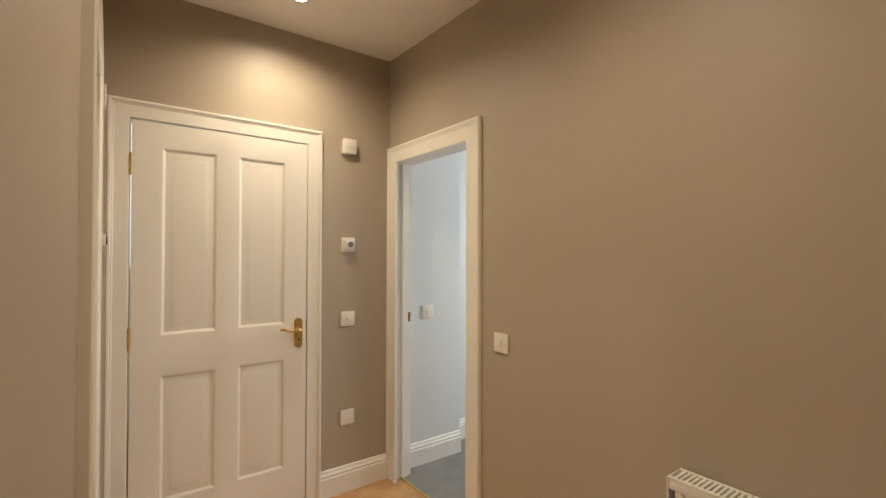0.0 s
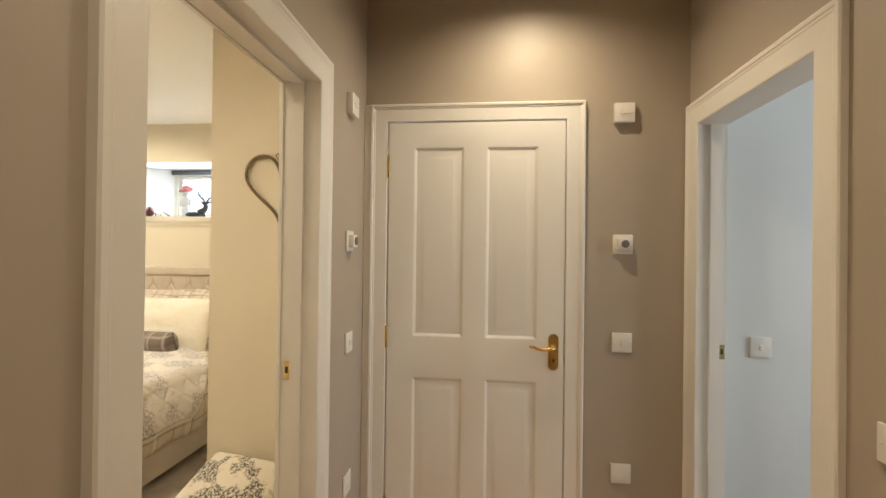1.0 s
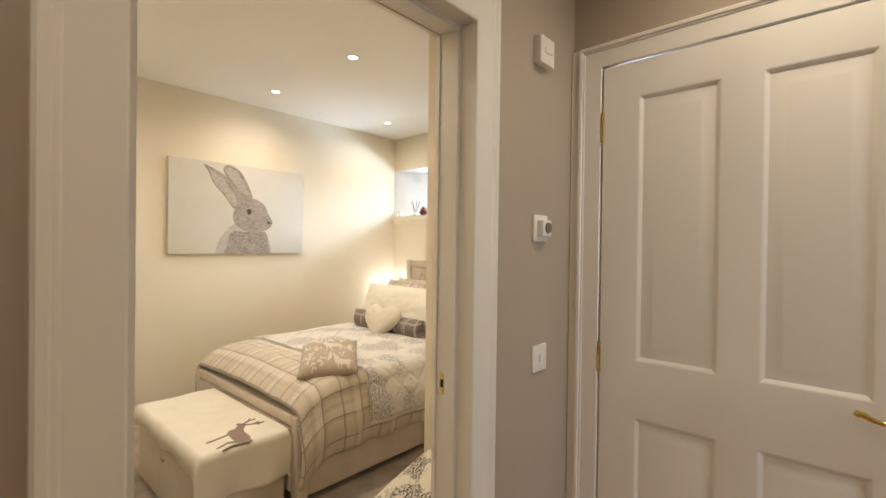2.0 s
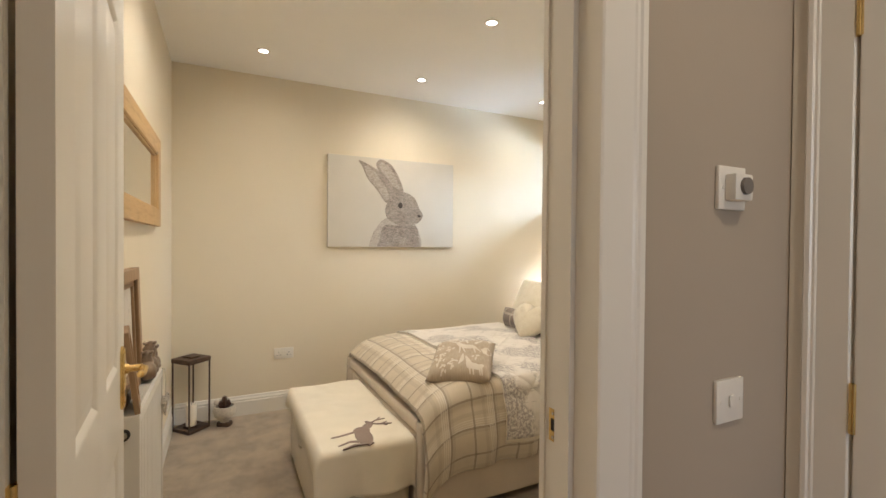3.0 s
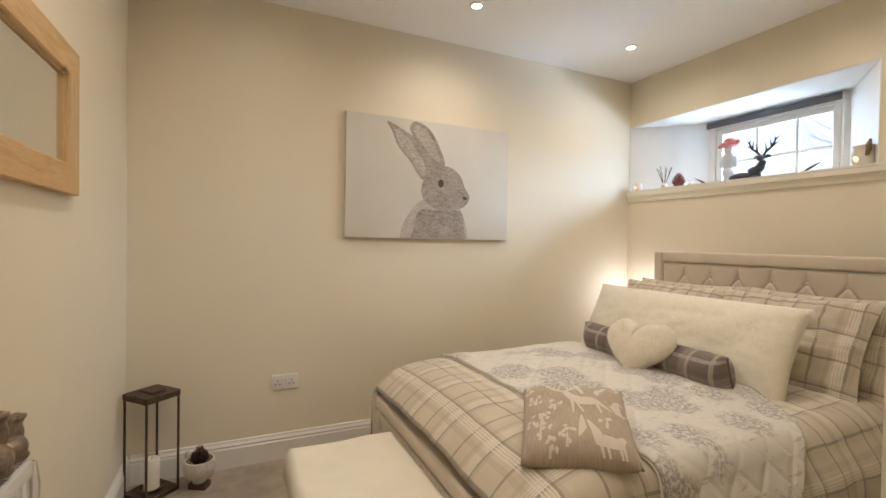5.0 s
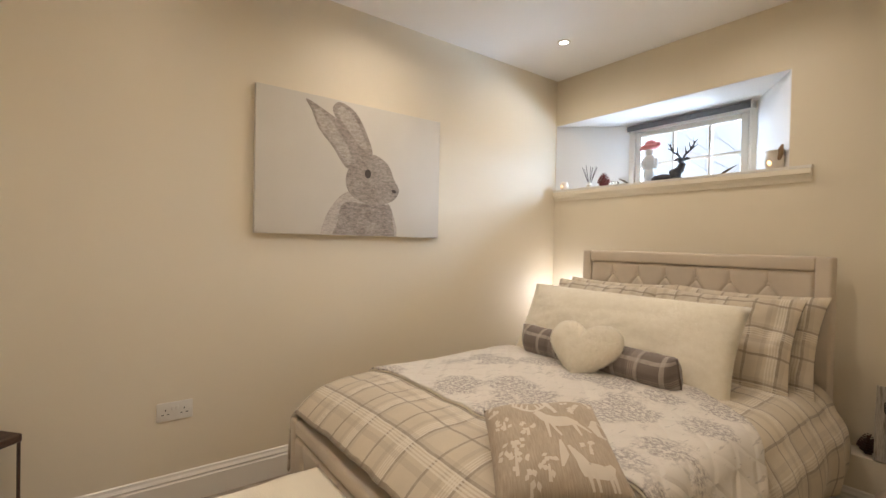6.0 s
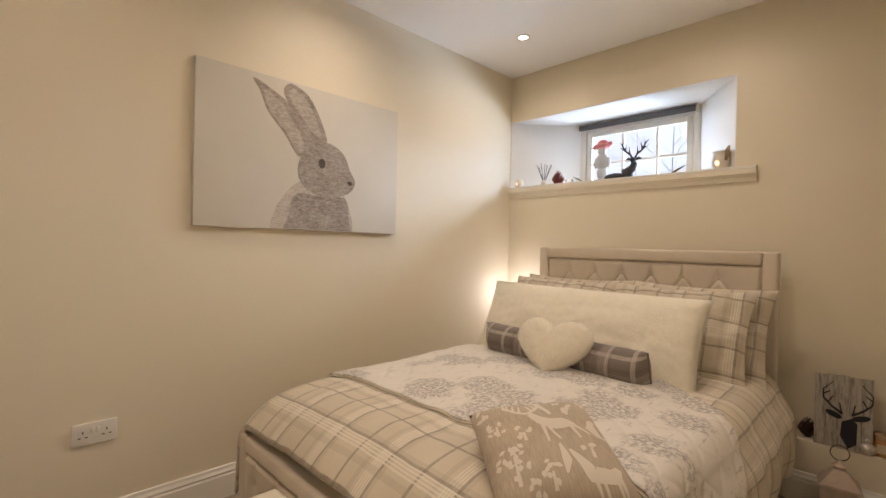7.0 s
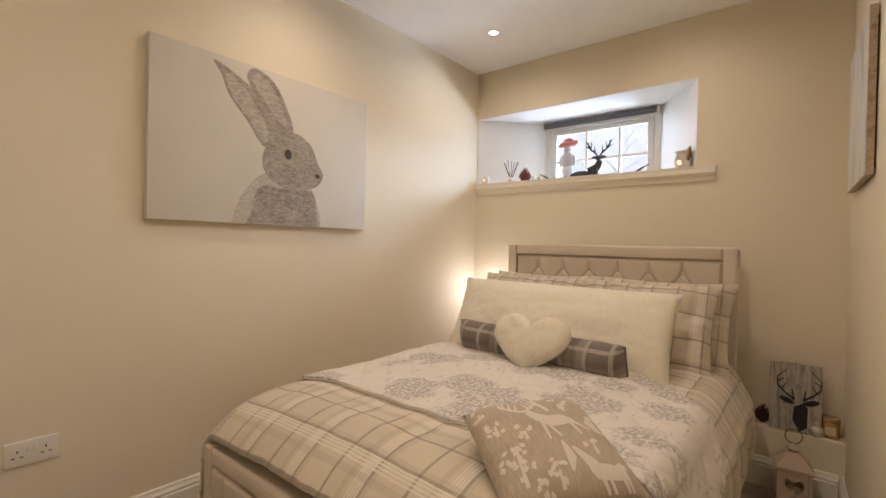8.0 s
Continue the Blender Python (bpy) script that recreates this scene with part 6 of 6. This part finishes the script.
m = pose(-0.912, 4.215, 0.0, 0, 0, 8) @ Matrix.Diagonal((0.92, 0.92, 0.95, 1))
lant = thing("heart_lantern", pose(-0.912, 4.215, 0.0, 0, 0, 8), "small pale pink metal lantern with heart cut-outs", "lantern")
part("base", boxed(-0.075, 0.075, -0.065, 0.065, 0.0, 0.012, bevel=0.003), "lantern_pink", lant, "", 40, m)
for sx in (-1, 1):
    for sy in (-1, 1):
        part("post", boxed(sx * 0.066 - 0.006, sx * 0.066 + 0.006, sy * 0.056 - 0.006, sy * 0.056 + 0.006, 0.012, 0.185), "lantern_pink", lant, "", None, m)
hearts = [(0.042 * math.sin(a) ** 3, 0.105 + 0.040 * (0.8125 * math.cos(a) - 0.3125 * math.cos(2 * a) - 0.125 * math.cos(3 * a) - 0.0625 * math.cos(4 * a)) * 1.25) for a in (2 * math.pi * i / 36 for i in range(36))]
rimo = []
for x, z in hearts:
    a = math.atan2(z - 0.10, x)
    k = min(0.058 / max(1e-6, abs(math.cos(a))), 0.086 / max(1e-6, abs(math.sin(a))))
    rimo.append((k * math.cos(a), 0.0985 + k * math.sin(a)))
for y0, y1 in ((-0.062, -0.0595), (0.0595, 0.062)):
    bm = bmesh.new()
    A = [[bm.verts.new((x, y, z)) for x, z in pts] for pts in (hearts, rimo) for y in (y0, y1)]
    for i in range(36):
        j = (i + 1) % 36
        bm.faces.new((A[0][i], A[0][j], A[2][j], A[2][i]))
        bm.faces.new((A[1][i], A[3][i], A[3][j], A[1][j]))
        bm.faces.new((A[0][i], A[1][i], A[1][j], A[0][j]))
    part("heart_panel", bm, "lantern_pink", lant, "panel with a heart cut-out", None, m)
for sx in (-1, 1):
    part("side_glass", boxed(sx * 0.066 - 0.001, sx * 0.066 + 0.001, -0.05, 0.05, 0.012, 0.185), "jar_glass", lant, "", None, m)
bm = bmesh.new()
lo = [bm.verts.new(p) for p in ((-0.082, -0.072, 0.185), (0.082, -0.072, 0.185), (0.082, 0.072, 0.185), (-0.082, 0.072, 0.185))]
mi = [bm.verts.new(p) for p in ((-0.08, -0.07, 0.196), (0.08, -0.07, 0.196), (0.08, 0.07, 0.196), (-0.08, 0.07, 0.196))]
hi = [bm.verts.new(p) for p in ((-0.024, -0.022, 0.262), (0.024, -0.022, 0.262), (0.024, 0.022, 0.262), (-0.024, 0.022, 0.262))]
for A, B in ((lo, mi), (mi, hi)):
    for i in range(4):
        bm.faces.new((A[i], A[(i + 1) % 4], B[(i + 1) % 4], B[i]))
bm.faces.new(lo[::-1])
bm.faces.new(hi)
part("roof", bm, "lantern_pink", lant, "", None, m)
part("chimney", lathe(bmesh.new(), [(0, 0.262), (0.022, 0.262), (0.022, 0.276), (0.03, 0.28), (0.014, 0.294), (0.009, 0.305), (0, 0.306)], 16), "lantern_pink", lant, "", 50, m)
part("ring", tube(bmesh.new(), [(0.036 * math.cos(a), 0.0, 0.340 + 0.036 * math.sin(a)) for a in (2 * math.pi * i / 28 for i in range(28))], 0.0025, 6, True), "iron", lant, "thin dark carrying ring", 60, m)
part("candle", lathe(bmesh.new(), [(0, 0.012), (0.03, 0.012), (0.03, 0.08), (0, 0.082)], 18), "wax", lant, "", 50, m)

m = pose(-2.77, 4.38, LZ)
t = thing("bedside_lamp", m, "small lit globe lamp on the ledge behind the pillows", "lamp")
part("base", lathe(bmesh.new(), [(0, 0), (0.05, 0), (0.05, 0.012), (0.012, 0.02), (0.01, 0.40), (0.03, 0.41), (0, 0.41)], 20), "steel", t, "", 50, m)
part("globe", lathe(bmesh.new(), [(0.02, 0.41), (0.045, 0.425), (0.06, 0.46), (0.048, 0.50), (0.02, 0.52)], 20), "bulb_glow", t, "glowing glass globe", 60, m)

# ---- stool with cushions by the projecting wall ----
m = pose(-0.47, 2.33, 0.092, 0, 0, 6)
cushion("floor_cushion", m, pillow(0.58, 0.50, 0.19, 26, 0.008, 12.0, 0.05, 2.8), "tree_print", "thick cream floor cushion with a dark tree print", "cushion", "floor cushions")
m = frame3((-0.42, 2.39, 0.255), (1, -0.22, 0), (0.0, 0.86, 0.42))
cushion("printed_cushion", m, pillow(0.50, 0.43, 0.17, 26, 0.006, 9.0, 0.06, 2.8), "tree_print", "cream cushion with a dark tree print on the floor cushion", "cushion", "floor cushions")

# ---- outside ----
structure("ground", boxed(-400, 400, 5.6, 900, -0.35, -0.25), "grass", "dull winter grass outside the window", "ground")


structure("backdrop", boxed(-60, 60, 60, 60.1, -0.24, 45), "bright_sky", "bright overcast winter sky far beyond the window", "sky")


def bare_tree(x, y, h, seed):
    rnd = random.Random(seed)
    m = pose(x, y, -0.25)
    t = thing("tree", m, "bare winter tree beyond the window", "tree", "bare trees")
    part("trunk", tube(bmesh.new(), [(0, 0, 0), (0.05, 0, h * 0.25), (0.0, 0.05, h * 0.55), (0.08, 0, h * 0.9)], 0.055, 8, taper=[1, 0.75, 0.5, 0.12]), "bark", t, "", 60, m)
    bm = bmesh.new()

    def limb(p, d, length, r, depth):
        q = p + d * length * 0.5 + Vector((rnd.uniform(-1, 1), rnd.uniform(-1, 1), 0.4)) * length * 0.06
        e = p + d * length
        tube(bm, [p, q, e], r, 5, taper=[1, 0.75, 0.45])
        if depth:
            for _ in range(3 if depth > 1 else 4):
                s = rnd.uniform(0.35, 1.0)
                nd = (d + Vector((rnd.uniform(-1, 1), rnd.uniform(-1, 1), rnd.uniform(-0.2, 0.8))) * 0.8).normalized()
                limb(p + d * length * s, nd, length * rnd.uniform(0.45, 0.7), r * 0.42, depth - 1)
    for k in range(9):
        a = rnd.uniform(0, 6.28)
        limb(Vector((0, 0, h * (0.18 + 0.06 * k))), Vector((math.cos(a), math.sin(a), 0.55)).normalized(), h * rnd.uniform(0.25, 0.42), 0.014, 2)
    part("branches", bm, "bark", t, "bare grey branches", None, m)


for k, (x, y) in enumerate(((-7.6, 22.0), (-11.2, 27.0), (-5.4, 26.0))):
    bare_tree(x, y, 9.0 + k, 11 + k)

# ---- hall floor tiles ----
bm = boxed(-0.148, 0.148, -0.148, 0.148, -0.012, 0.0, bevel=0.002)
tile_mesh = bpy.data.meshes.new("tile")
bm.to_mesh(tile_mesh)
bm.free()
tile_mesh.materials.append(M["terracotta"])
row = 0
y = HN - 0.145
while y > HS + 0.1:
    x = 0.332
    while x < HE + 0.05:
        if x + 0.148 < HE + 0.06:
            o = new("tile", tile_mesh)
            o.parent = hall_floor
            o.location = (x, y, 0.0 - 0.0006 * ((row * 7 + int(x * 10)) % 3))
        x += 0.302
    y -= 0.302
    row += 1
